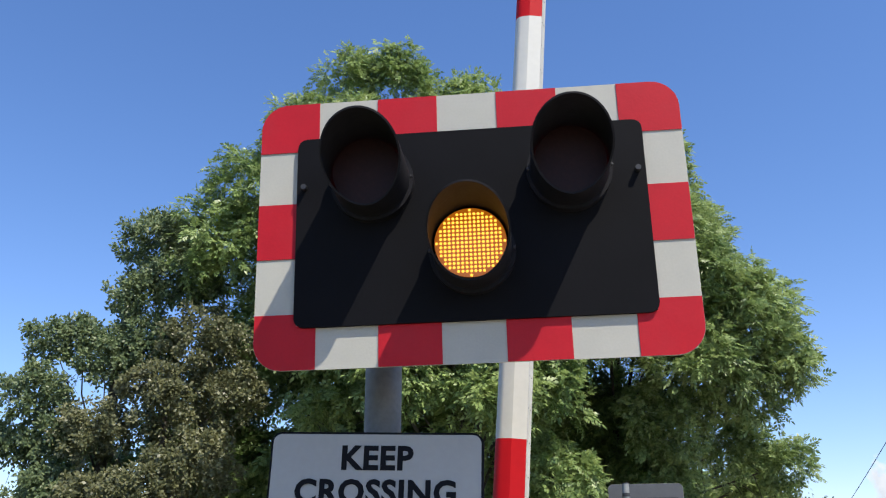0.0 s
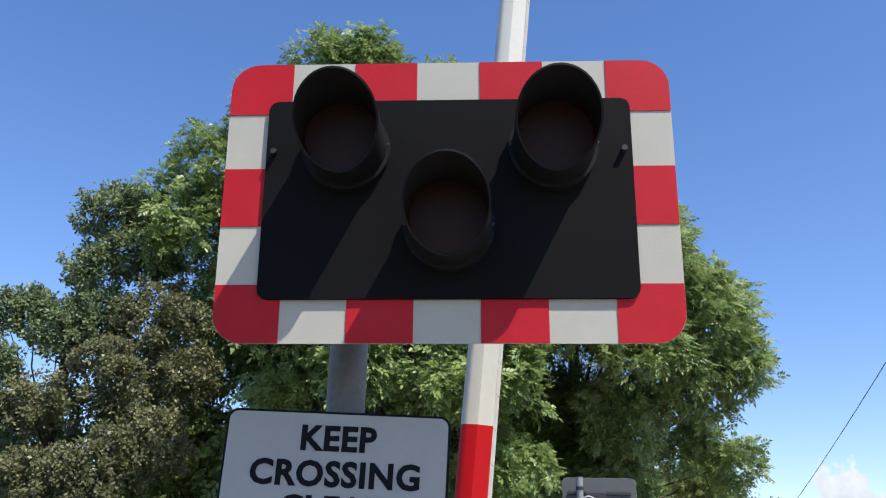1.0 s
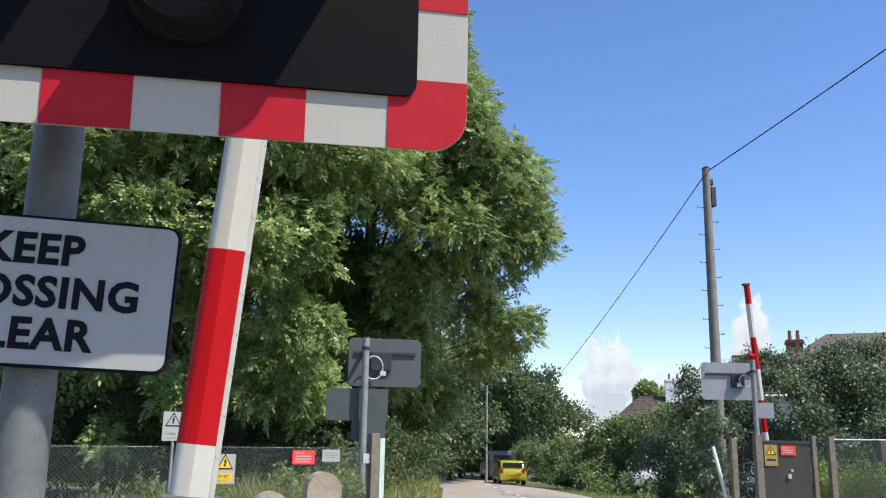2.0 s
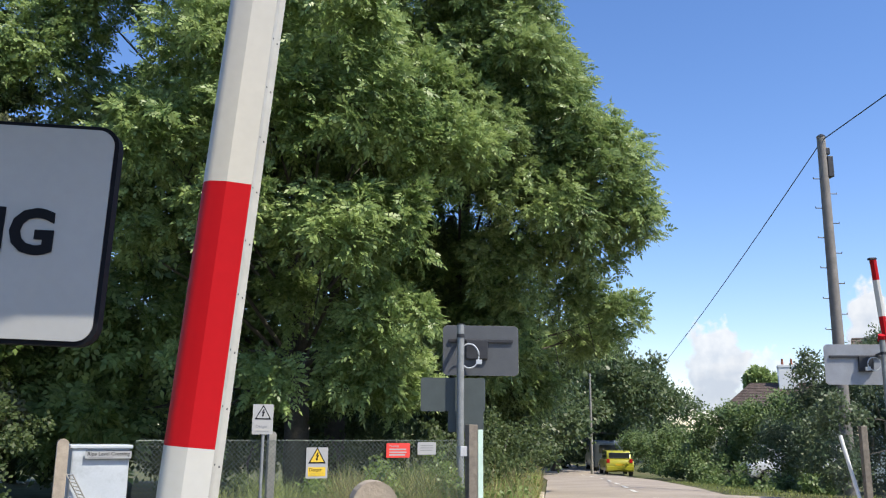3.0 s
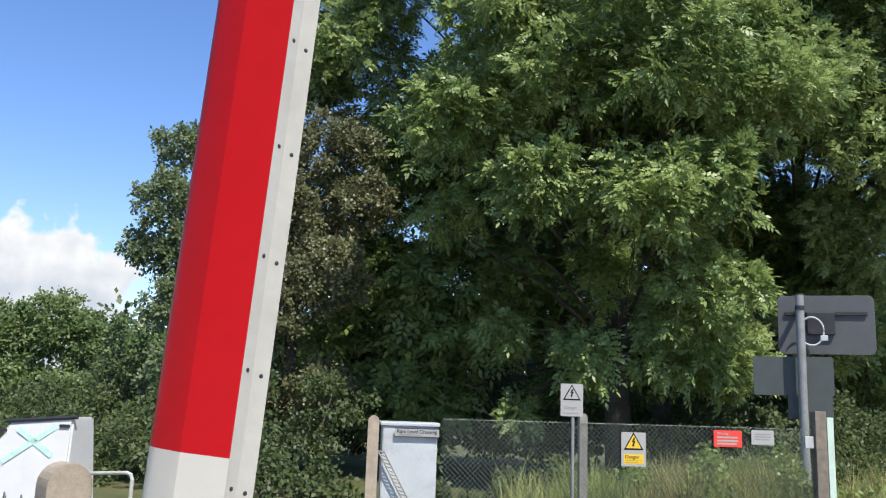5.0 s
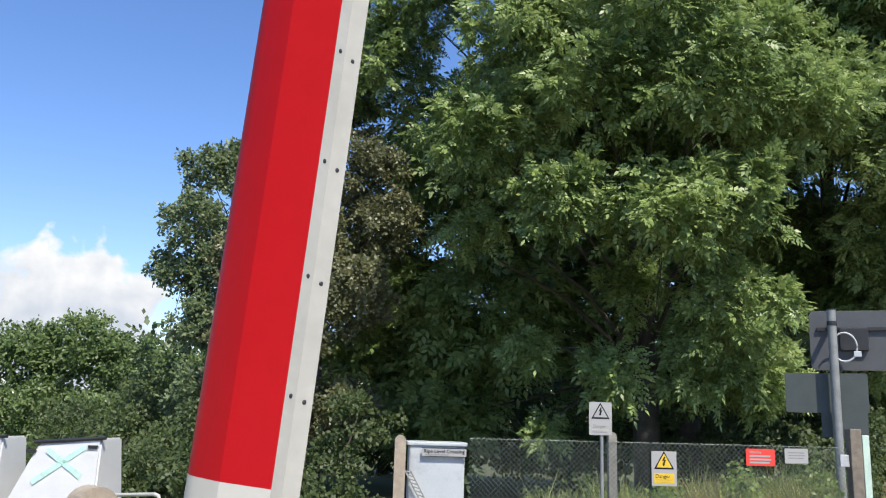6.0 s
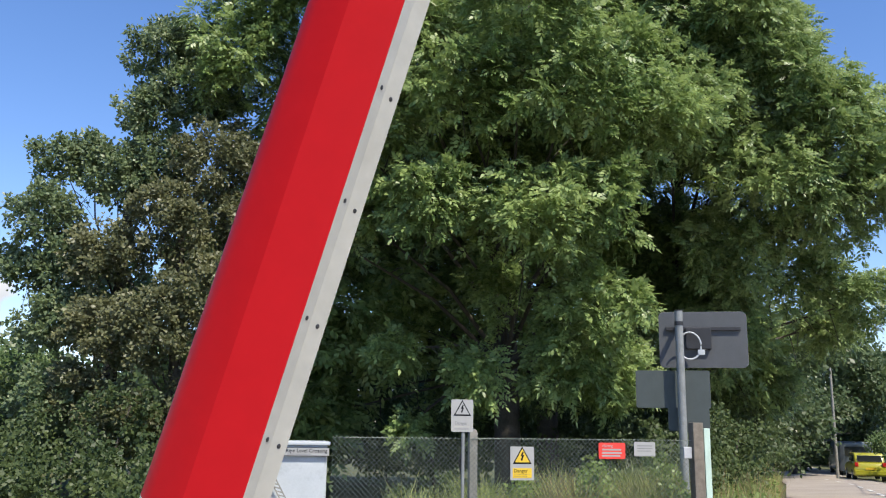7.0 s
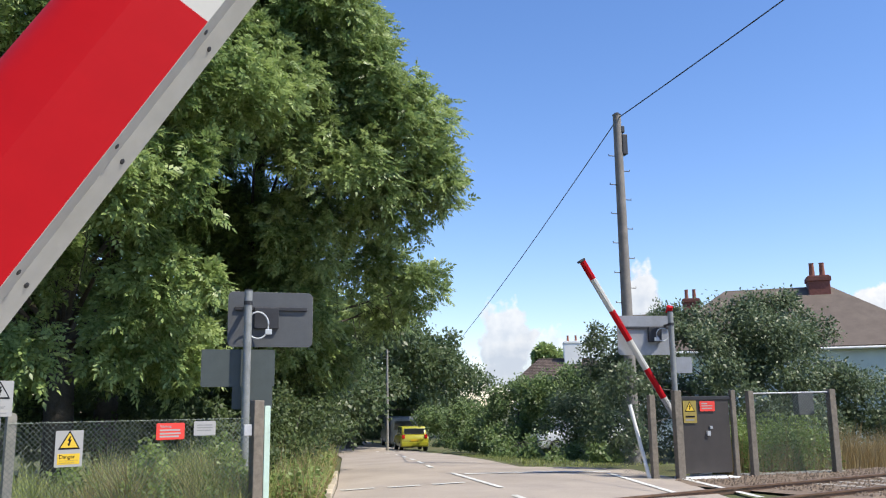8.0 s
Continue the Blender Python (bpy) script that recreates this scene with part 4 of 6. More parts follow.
# ---- right-hand enclosure ----
def build_enclosure():
    e = thing("gated_enclosure", (10.85, 18.6, 0), "weathered fenced enclosure with a dark metal gate beside the crossing", "fence", "", -2)
    for x, y, h, w in ((0.0, 0.0, 1.80, 0.16), (-0.45, 0.25, 1.72, 0.13), (1.40, 0.1, 1.80, 0.10), (1.76, 0.0, 1.78, 0.13), (3.86, 0.05, 1.80, 0.15)):
        o = part("post", bm_box(-w / 2, w / 2, -w / 2, w / 2, -0.05, h, bev=0.012), WOODOLD, e, "grey weathered post")
        o.location = (x, y, 0)
    o = part("gate", bm_box(0.14, 1.30, 0.10, 0.14, 0.10, 1.62, bev=0.008), DARKDOOR, e, "dark brown metal gate")
    part("gate_bar", bm_box(0.10, 1.36, 0.08, 0.10, 1.60, 1.68, bev=0.008), DARKSTEEL, e)
    part("latch", bm_box(0.72, 0.80, 0.05, 0.10, 0.86, 0.96, bev=0.008), GALV, e)
    part("latch", bm_box(0.80, 0.86, 0.06, 0.10, 1.0, 1.06, bev=0.008), GALV, e)
    part("slab", bm_box(0.05, 1.25, -0.25, 0.35, -0.04, 0.035, bev=0.01), RENDERW, e, "pale concrete threshold slab")
    part("slab", bm_box(1.6, 4.2, 0.1, 0.6, -0.04, 0.03, bev=0.01), CONCGREY, e)
    m = quads_mesh("wire_mesh", chain_link(2.0, 1.62, 0.07), WIRE, e, "rusty diamond wire mesh")
    m.location = (1.82, 0.03, 0.10)
    m = quads_mesh("wire_mesh", chain_link(1.1, 1.55, 0.07), WIRE, e)
    m.matrix_basis = pose(-0.80, 0.95, 0.08, 0, 0, -52)
    part("strut", bm_tube([(-0.68, 0.75, 1.52), (-0.55, 0.30, 0.0)], 0.04, 10), RENDERW, e, "white painted leaning strut")
    part("side_rail", bm_tube([(1.76, 0.0, 1.72), (3.86, 0.05, 1.74)], 0.018, 8), GALV, e)
    for x in (3.25,):
        part("box", bm_box(x, x + 0.40, 0.35, 0.55, 1.25, 1.75, bev=0.015), ALU, e, "grey control box")
    sign_board((11.20, 18.66, 1.36), -2, 0.31, 0.46, DULLYEL, "yellow warning sign on the metal gate", "yellow",
               ((-0.36, 0.36, -0.26, -0.18, SIGNBLACK), (-0.36, 0.30, -0.40, -0.33, BARGREY)))
    sign_board((11.62, 18.645, 1.47), -2, 0.36, 0.21, SIGNRED, "red warning sign on the metal gate", "",
               ((-0.38, 0.0, 0.20, 0.32, SIGNWHITE), (-0.38, 0.34, -0.02, 0.08, SIGNWHITE), (-0.38, 0.30, -0.26, -0.16, SIGNWHITE)))


# ---- poles and wires ----
def build_poles():
    p = thing("utility_pole", (12.75, 23.74, 0), "tall grey timber utility pole with step irons", "pole")
    smooth(part("shaft", bm_tube([(0, 0, -0.3), (0, 0, 5), (0, 0, 9.74)], [0.17, 0.145, 0.115], 14), POLEWOOD, p))
    for k in range(11):
        z, s = 4.3 + 0.42 * k, 1 if k % 2 else -1
        part("step_iron", bm_tube([(s * 0.1, 0, z), (s * 0.32, 0, z), (s * 0.32, 0, z + 0.04)], 0.014, 6), DARKSTEEL, p)
    part("fitting_box", bm_box(0.08, 0.24, -0.12, 0.12, 8.55, 9.15, bev=0.02), DARKSTEEL, p, "dark fitting box")
    part("fitting_box", bm_box(0.05, 0.18, -0.1, 0.1, 9.2, 9.4, bev=0.02), DARKSTEEL, p)
    part("pole_cap", bm_tube([(0, 0, 9.74), (0, 0, 9.80)], [0.13, 0.06], 14), DARKSTEEL, p)
    q = thing("utility_pole", (13.6, 54.5, ground_z(54)), "thin pale distant utility pole by the lane", "pole")
    smooth(part("shaft", bm_tube([(0, 0, -0.3), (0, 0, 6.3)], [0.085, 0.06], 10), CONCGREY, q))

    def wire(a, b, sag, label):
        w = thing("overhead_wire", a, label, "wire", "overhead wires")
        a, b = Vector(a), Vector(b)
        pts = [tuple((b - a) * (k / 24) - Vector((0, 0, sag * 4 * (k / 24) * (1 - k / 24)))) for k in range(25)]
        part("strand", bm_tube(pts, 0.016, 6), DARKSTEEL, w)
    wire((12.75, 23.74, 9.6), (18.6, 58.0, 5.00), 0.25, "thin black overhead wire to the lane")
    wire((12.75, 23.74, 9.62), (15.6, 4.6, 12.60), 0.1, "thin black overhead wire from the pole")


# ---- houses ----
def roof_tiles(parent, p00, p10, p01, p11, rows, cols, material):
    """Courses of overlapping tiles on the slope p00 p10 (eave) to p01 p11 (ridge)."""
    p00, p10, p01, p11 = map(np.array, (p00, p10, p01, p11))
    n = np.cross(p10 - p00, p01 - p00)
    n = n / np.linalg.norm(n)
    if n[2] < 0:
        n = -n
    out = []
    for i in range(rows):
        for j in range(cols):
            def at(u, v):
                return (p00 * (1 - u) + p10 * u) * (1 - v) + (p01 * (1 - u) + p11 * u) * v
            u0, u1, v0, v1 = (j + 0.03) / cols, (j + 0.97) / cols, i / rows, (i + 1.1) / rows
            lift = n * 0.05
            out.append([at(u0, v0) + lift, at(u1, v0) + lift, at(u1, v1) + n * 0.012, at(u0, v1) + n * 0.012])
            out.append([at(u0, v0) + n * 0.005, at(u1, v0) + n * 0.005, at(u1, v0) + lift, at(u0, v0) + lift])
    return quads_mesh("tiles", out, material, parent, "overlapping roof tiles")


def chimney(parent, x, y, z0, z1, w, material, pots, label):
    c = part("chimney", bm_box(x - w / 2, x + w / 2, y - w / 2, y + w / 2, z0, z1, bev=0.015), material, parent, label)
    part("chimney_cap", bm_box(x - w / 2 - 0.06, x + w / 2 + 0.06, y - w / 2 - 0.06, y + w / 2 + 0.06, z1 - 0.28, z1 - 0.06, bev=0.015), material, c)
    for k in range(pots):
        px = x + (k - (pots - 1) / 2) * w * 0.48
        smooth(part("chimney_pot", bm_tube([(px, y, z1), (px, y, z1 + 0.62), (px, y, z1 + 0.68)], [0.14, 0.115, 0.135], 14), TERRA, c))


def house(at, turn, w, d, eave, ridge, wall_m, tile_m, label, windows=(), hip=0.0):
    """Gabled or hipped house: ridge along x, w long and d deep."""
    h = thing("house", at, label, "house", "", turn)
    bm = bmesh.new()
    bm_box(-w / 2, w / 2, -d / 2, d / 2, -1.5, eave, bm)
    part("wall", bm, wall_m, h)
    for s in (-1, 1):
        if not hip:
            part("gable", bm_plate([(-d / 2, eave), (d / 2, eave), (0, ridge - 0.05)], s * (w / 2) - 0.15, s * (w / 2)), wall_m, h).matrix_basis = pose(0, 0, 0, 0, 0, 90)
        o = 0.35
        ez = eave - 0.12
        bm = bmesh.new()
        v = [bm.verts.new(c) for c in ((-w / 2 - o, s * (d / 2 + o), ez), (w / 2 + o, s * (d / 2 + o), ez), (w / 2 + o - hip, 0, ridge), (-w / 2 - o + hip, 0, ridge))]
        bm.faces.new(v)
        r = part("roof", bm, tile_m, h, "pitched tiled roof")
        m = r.modifiers.new("thickness", "SOLIDIFY")
        m.thickness = 0.1
        roof_tiles(h, (-w / 2 - o, s * (d / 2 + o), ez), (w / 2 + o, s * (d / 2 + o), ez), (-w / 2 - o + hip, 0, ridge), (w / 2 + o - hip, 0, ridge), 16, int(w / 0.33), tile_m)
        if hip:
            sx = s * (w / 2 + o)
            bm = bmesh.new()
            bm.faces.new([bm.verts.new(c) for c in ((sx, -d / 2 - o, ez), (sx, d / 2 + o, ez), (sx - s * hip, 0, ridge))])
            part("roof", bm, tile_m, h, "hipped roof end")
            roof_tiles(h, (sx, -d / 2 - o, ez), (sx, d / 2 + o, ez), (sx - s * hip, -0.05, ridge), (sx - s * hip, 0.05, ridge), 16, int(d / 0.33), tile_m)
        part("gutter", bm_tube([(-w / 2 - o, s * (d / 2 + o + 0.05), ez - 0.03), (w / 2 + o, s * (d / 2 + o + 0.05), ez - 0.03)], 0.06, 8), RENDERW, h)
    part("ridge_tile", bm_tube([(-w / 2 - 0.3 + hip, 0, ridge + 0.02), (w / 2 + 0.3 - hip, 0, ridge + 0.02)], 0.10, 8), tile_m, h)
    for x, z, ww, hh in windows:
        o = part("window", bm_box(x - ww / 2, x + ww / 2, -d / 2 - 0.05, -d / 2 + 0.02, z, z + hh, bev=0.01), RENDERW, h, "white framed window")
        part("pane", bm_box(x - ww / 2 + 0.07, x - 0.03, -d / 2 - 0.058, -d / 2 - 0.052, z + 0.07, z + hh - 0.07), GLASS, o)
        part("pane", bm_box(x + 0.03, x + ww / 2 - 0.07, -d / 2 - 0.058, -d / 2 - 0.052, z + 0.07, z + hh - 0.07), GLASS, o)
    return h


def build_houses():
    h = house((30.2, 39.1, -0.3), -34, 13.0, 8.4, 4.35, 7.45, RENDERG, TILE, "pale house with a brown hipped tiled roof behind bushes", ((4.6, 2.3, 1.3, 1.4), (1.5, 2.3, 1.3, 1.4)), 4.3)
    chimney(h, 1.95, -0.2, 5.8, 8.05, 1.0, BRICK, 2, "red brick chimney with pots")
    h2 = house((36.6, 55.2, -0.8), -30, 9.0, 8.0, 5.6, 8.6, RENDERG, TILE, "house behind bushes with a brick chimney")
    chimney(h2, -0.6, 0.0, 7.6, 9.7, 1.1, BRICK, 2, "red brick chimney with pots")
    part("aerial", bm_tube([(3.4, 0, 8.5), (3.4, 0, 9.9)], 0.05, 6), GALV, h2, "thin aerial mast")
    h3 = house((44.0, 92.7, -1.2), -22, 12, 8, 5.2, 8.0, RENDERW, TILE2, "distant cottage with a dark hipped roof", (), 3.2)
    chimney(h3, 0.8, 0, 7.2, 10.0, 1.9, RENDERW, 2, "white rendered chimney with two pots")


# ---- vehicles ----
def car(at, turn, paint, label, L=3.9, W=1.68, H=1.48, name="car", van=False):
    c = thing(name, at, label, "car" if not van else "van", "", turn)
    if van:
        low = [(-L / 2, 0.3), (L / 2, 0.3), (L / 2, 1.0), (L / 2 - 0.9, 1.15), (L / 2 - 1.5, H), (-L / 2 + 0.05, H), (-L / 2, H - 0.1)]
        cab = None
    else:
        low = [(-L / 2, 0.28), (L / 2, 0.28), (L / 2 + 0.02, 0.6), (L / 2 - 0.15, 0.80), (L / 2 - 0.95, 0.95), (-L / 2 + 0.1, 0.98), (-L / 2 - 0.02, 0.7)]
        cab = [(L / 2 - 1.0, 0.94), (L / 2 - 1.65, H), (-L / 2 + 0.45, H), (-L / 2 + 0.12, 0.97)]
    bm = bm_plate(low, -W / 2, W / 2)
    bmesh.ops.bevel(bm, geom=bm.edges[:], offset=0.07, segments=3, affect="EDGES", profile=0.5)
    smooth(part("body", bm, paint, c), 30)
    if cab:
        bm = bm_plate(cab, -W / 2 + 0.10, W / 2 - 0.10)
        bmesh.ops.bevel(bm, geom=bm.edges[:], offset=0.08, segments=3, affect="EDGES", profile=0.5)
        smooth(part("cabin", bm, paint, c), 30)
        part("rear_window", bm_box(-L / 2 + 0.16, -L / 2 + 0.19, -0.58, 0.58, 1.02, 1.34), GLASS, c).matrix_basis = pose(0.0, 0, 0, 0, 0, 0)
        o = part("rear_screen", bm_box(-0.02, 0.02, -0.6, 0.6, -0.18, 0.18, bev=0.01), GLASS, c)
        o.matrix_basis = pose(-L / 2 + 0.255, 0, 1.2, 0, 33, 0)
        for s in (-1, 1):
            part("side_window", bm_box(-L / 2 + 0.6, L / 2 - 1.6, s * (W / 2 - 0.10) - 0.006, s * (W / 2 - 0.10) + 0.006, 1.03, 1.36), GLASS, c)
            part("tail_lamp", bm_box(-L / 2 - 0.03, -L / 2 + 0.1, s * 0.68 - 0.09, s * 0.68 + 0.09, 0.78, 1.0, bev=0.02), LAMPRED, c)
        part("bumper", bm_box(-L / 2 - 0.06, -L / 2 + 0.1, -W / 2 + 0.05, W / 2 - 0.05, 0.34, 0.58, bev=0.03), paint, c)
        part("number_plate", bm_box(-L / 2 - 0.066, -L / 2 - 0.06, -0.26, 0.26, 0.62, 0.73), SIGNYEL, c)
    else:
        part("rear_window", bm_box(-L / 2 - 0.008, -L / 2 - 0.002, -0.65, 0.65, 1.2, 1.75), GLASS, c)
        part("side_window", bm_box(L / 2 - 2.2, L / 2 - 1.4, W / 2 - 0.004, W / 2 + 0.006, 1.2, 1.7), GLASS, c)
    for sx in (-1, 1):
        for sy in (-1, 1):
            t = part("wheel", bm_tube([(sx * (L / 2 - 0.72), sy * (W / 2 - 0.2), 0.31), (sx * (L / 2 - 0.72), sy * (W / 2 + 0.005), 0.31)], 0.31, 20), TYRE, c)
            part("rim", bm_tube([(sx * (L / 2 - 0.72), sy * (W / 2), 0.31), (sx * (L / 2 - 0.72), sy * (W / 2 + 0.015), 0.31)], 0.19, 16), GALV, t)
    return c


def build_cars():
    car((15.35, 55.6, ground_z(55)), 82, CARYEL, "small yellow hatchback parked at the lane side")
    car((16.4, 62.5, ground_z(62)), 84, VAN, "dark grey van parked behind a yellow car", 4.8, 1.9, 2.05, "van", True)
    car((16.6, 34.6, ground_z(35)), 170, CARWHITE, "pale silver car parked behind the hedge")


def build_bins():
    for x, y, s in ((-7.96, 12.45, 0.66), (-9.48, 12.32, 0.64)):
        b = thing("skip_bin", (x, y, 0.527), "white steel skip with sloping sides and a green spray cross", "bin", "white skips", 14)
        bm = bmesh.new()
        lo = [(-1.36, -0.74, -0.85), (0.77, -0.74, -0.85), (0.77, 0.68, -0.85), (-1.36, 0.68, -0.85)]
        hi = [(-0.66, -0.42, 0.94), (0.66, -0.42, 1.10), (0.66, 0.5, 1.10), (-0.66, 0.5, 0.94)]
        a = [bm.verts.new(Vector(c) * s) for c in lo]
        c_ = [bm.verts.new(Vector(c) * s) for c in hi]
        bm.faces.new(a[::-1])
        bm.faces.new(c_)
        for k in range(4):
            bm.faces.new((a[k], a[(k + 1) % 4], c_[(k + 1) % 4], c_[k]))
        bmesh.ops.bevel(bm, geom=bm.edges[:], offset=0.025, segments=2, affect="EDGES")
        part("body", bm, BINWHITE, b)
        part("rim", bm_tube([(-0.72 * s, -0.44 * s, 0.98 * s), (0.76 * s, -0.44 * s, 1.10 * s)], 0.025, 8), DARKSTEEL, b, "dark rim bar")
        for x0, z0 in ((-0.76, 0.80), (0.52, 0.92)):
            part("hinge", bm_box((x0 - 0.1) * s, (x0 + 0.1) * s, -0.50 * s, -0.44 * s, z0 * s - 0.02, z0 * s + 0.02, bev=0.005), DARKSTEEL, b)
        for (xa, za), (xb, zb) in (((-0.62, 0.20), (0.36, 0.92)), ((-0.42, 0.84), (0.36, 0.34))):
            f = lambda z: -0.595 + 0.18 * (z + 0.05) / 1.05 - 0.035
            d = Vector((xb - xa, 0, zb - za)).normalized()
            w = Vector((-d.z, 0, d.x)) * 0.055
            bm = bmesh.new()
            q = [Vector((xa, 0, za)) - w, Vector((xb, 0, zb)) - w, Vector((xb, 0, zb)) + w, Vector((xa, 0, za)) + w]
            bm.faces.new([bm.verts.new((c.x * s, f(c.z) * s, c.z * s)) for c in q])
            part("spray_stroke", bm, SPRAY, b, "pale green sprayed stroke")


# ---- foliage ----
def lobes(clumps, rng, per, ratio, squash=0.8):
    """Small bunches spread over the surface and inside of larger clumps."""
    out = []
    for x, y, z, r in clumps:
        n = max(4, int(per * (0.6 + 0.4 * r)))
        d = unit(rng.normal(size=(n, 3)))
        rad = r * rng.uniform(0.45, 1.05, (n, 1))
        c = np.array([x, y, z]) + d * rad * np.array([1, 1, squash])
        s = r * ratio * rng.uniform(0.6, 1.35, n)
        out.append(np.concatenate([c, s[:, None]], 1))
    return np.concatenate(out, 0)


def scatter(bunches, rng, n):
    """Leaf places and outward directions in bunches, in proportion to their size."""
    w = bunches[:, 3] ** 2
    k = rng.choice(len(bunches), n, p=w / w.sum())
    d = unit(rng.normal(size=(n, 3)))
    p = bunches[k, :3] + d * (bunches[k, 3:4] * np.minimum(np.abs(rng.normal(0.62, 0.28, (n, 1))), 1.2))
    return p, d


def tufts(clumps, rng, density, r0, r1, leaves):
    """Sprays at twig ends over the clumps: the leaves of each spread from its middle, with gaps between sprays."""
    P, D = [], []
    for x, y, z, r in clumps:
        n = max(5, int(density * r * r))
        d = unit(rng.normal(size=(n, 3)) + np.array([0.28, -0.5, 0.32]))
        c = np.array([x, y, z]) + d * r * (rng.uniform(0.3, 1.0, (n, 1)) ** 0.6) * np.array([1, 1, 0.85])
        size = rng.uniform(r0, r1, n)
        count = np.maximum(4, (leaves * (size / r1) ** 1.5 * rng.uniform(0.6, 1.3, n)).astype(int))
        k = np.repeat(np.arange(n), count)
        e = unit(rng.normal(size=(len(k), 3)) + d[k] * 0.55 + np.array([0, 0, 0.1]))
        P.append(c[k] + e * (size[k] * rng.uniform(0.05, 0.75, len(k)))[:, None])
        D.append(e)
    return np.concatenate(P), np.concatenate(D)


def pinnate(p, d, rng, length, pairs=3):
    """Ash leaves: leaflets in pairs along a drooping stalk."""
    n = len(p)
    t = unit(d * np.array([1, 1, 0.5]) + rng.normal(size=(n, 3)) * 0.35 + np.array([0, -0.05, -0.25]))
    up = unit(d * 0.4 + np.array([0.42, -0.50, 0.58]) + rng.normal(size=(n, 3)) * 0.52)
    s = unit(np.cross(t, up))
    nn = unit(np.cross(s, t))
    L = length * rng.uniform(0.65, 1.25, (n, 1))
    quads = []
    for k in range(pairs):
        f = 0.22 + 0.66 * k / pairs
        a = p + t * L * f + np.array([0, 0, -1]) * L * 0.20 * f * f
        for sg in (-1, 1):
            ld = unit(s * sg * 0.9 + t * 0.6 - nn * 0.15)
            ll = L * 0.46 * (1 - 0.2 * abs(k - 1))
            wd = unit(np.cross(nn, ld)) * ll * 0.25
            m = a + ld * ll * 0.45
            quads.append(np.stack([a, m + wd, a + ld * ll - nn * ll * 0.12, m - wd], 1))
    a = p + t * L * 0.82 - np.array([0, 0, 1]) * L * 0.14
    m = a + t * L * 0.2
    wd = s * L * 0.11
    quads.append(np.stack([a, m + wd, a + t * L * 0.45 - np.array([0, 0, 1]) * L * 0.1, m - wd], 1))
    return np.concatenate(quads, 0)


def simple(p, d, rng, size):
    """Single oval leaves."""
    n = len(p)
    t = unit(d + rng.normal(size=(n, 3)) * 0.7 + np.array([0, 0, -0.2]))
    up = unit(d * 0.4 + np.array([0.38, -0.80, 0.42]) + rng.normal(size=(n, 3)) * 0.48)
    s = unit(np.cross(t, up))
    L = size * rng.uniform(0.6, 1.3, (n, 1))
    m = p + t * L * 0.5
    return np.stack([p, m + s * L * 0.32, p + t * L, m - s * L * 0.32], 1)


def limbs(base, top_z, r0, clumps, rng, parent, seg=8):
    """Trunk and boughs that reach into the clumps."""
    bx, by, bz = base
    lean = rng.uniform(-0.4, 0.4, 2)
    trunk = [(0, 0, -0.3), (lean[0] * 0.3, lean[1] * 0.3, top_z * 0.35), (lean[0], lean[1], top_z)]
    smooth(part("trunk", bm_tube(trunk, [r0 * 1.25, r0, r0 * 0.5], 14), BARK, parent, "ridged grey-brown trunk"))
    for x, y, z, r in clumps:
        e = Vector((x - bx, y - by, z - bz))
        s = min(0.92, max(0.25, 0.55 * e.z / top_z))
        a = Vector((lean[0] * s, lean[1] * s, top_z * s))
        m1 = a.lerp(e, 0.45) + Vector((rng.uniform(-0.3, 0.3), rng.uniform(-0.3, 0.3), 0.35))
        k = r0 * 0.28 * (1 - 0.5 * s)
        bm = bm_tube([a, m1, e], [k, k * 0.6, k * 0.2], seg)
        for _ in range(5):
            d = Vector(unit(rng.normal(size=3)))
            q = m1.lerp(e, rng.uniform(0.3, 1.0))
            bm_tube([q, q + d * r * 0.5, q + d * r * 0.95 + Vector((0, 0, -0.1))], [k * 0.28, k * 0.16, 0.006], 5, bm)
        smooth(part("bough", bm, BARK, parent))


def tree(name, base, label, clumps, n, leaf, material, seed, size, trunk_r=0.25, top=None, per=13, ratio=0.40, category="tree", fill=0, trunk=True, spray=None):
    rng = np.random.default_rng(seed)
    t = thing(name, base, label, category)
    b = np.array(base)
    if trunk:
        limbs(base, top or max(c[2] for c in clumps) - base[2] - 0.8, trunk_r, clumps, rng, t)
    if spray:
        p, d = tufts(clumps, rng, *spray)
    else:
        p, d = scatter(lobes(clumps, rng, per, ratio), rng, n)
    if fill:
        fb = np.array(clumps, dtype=float)
        fb[:, 3] *= 0.85
        p2, d2 = scatter(fb, rng, fill)
        p, d = np.concatenate([p, p2]), np.concatenate([d, d2])
    keep = p[:, 2] > ground_z(base[1]) + 0.05
    p, d = p[keep] - b, d[keep]
    q = pinnate(p, d, rng, size) if leaf == "pinnate" else simple(p, d, rng, size)
    quads_mesh("crown", q, material, t, "crown of many small leaves")
    return t


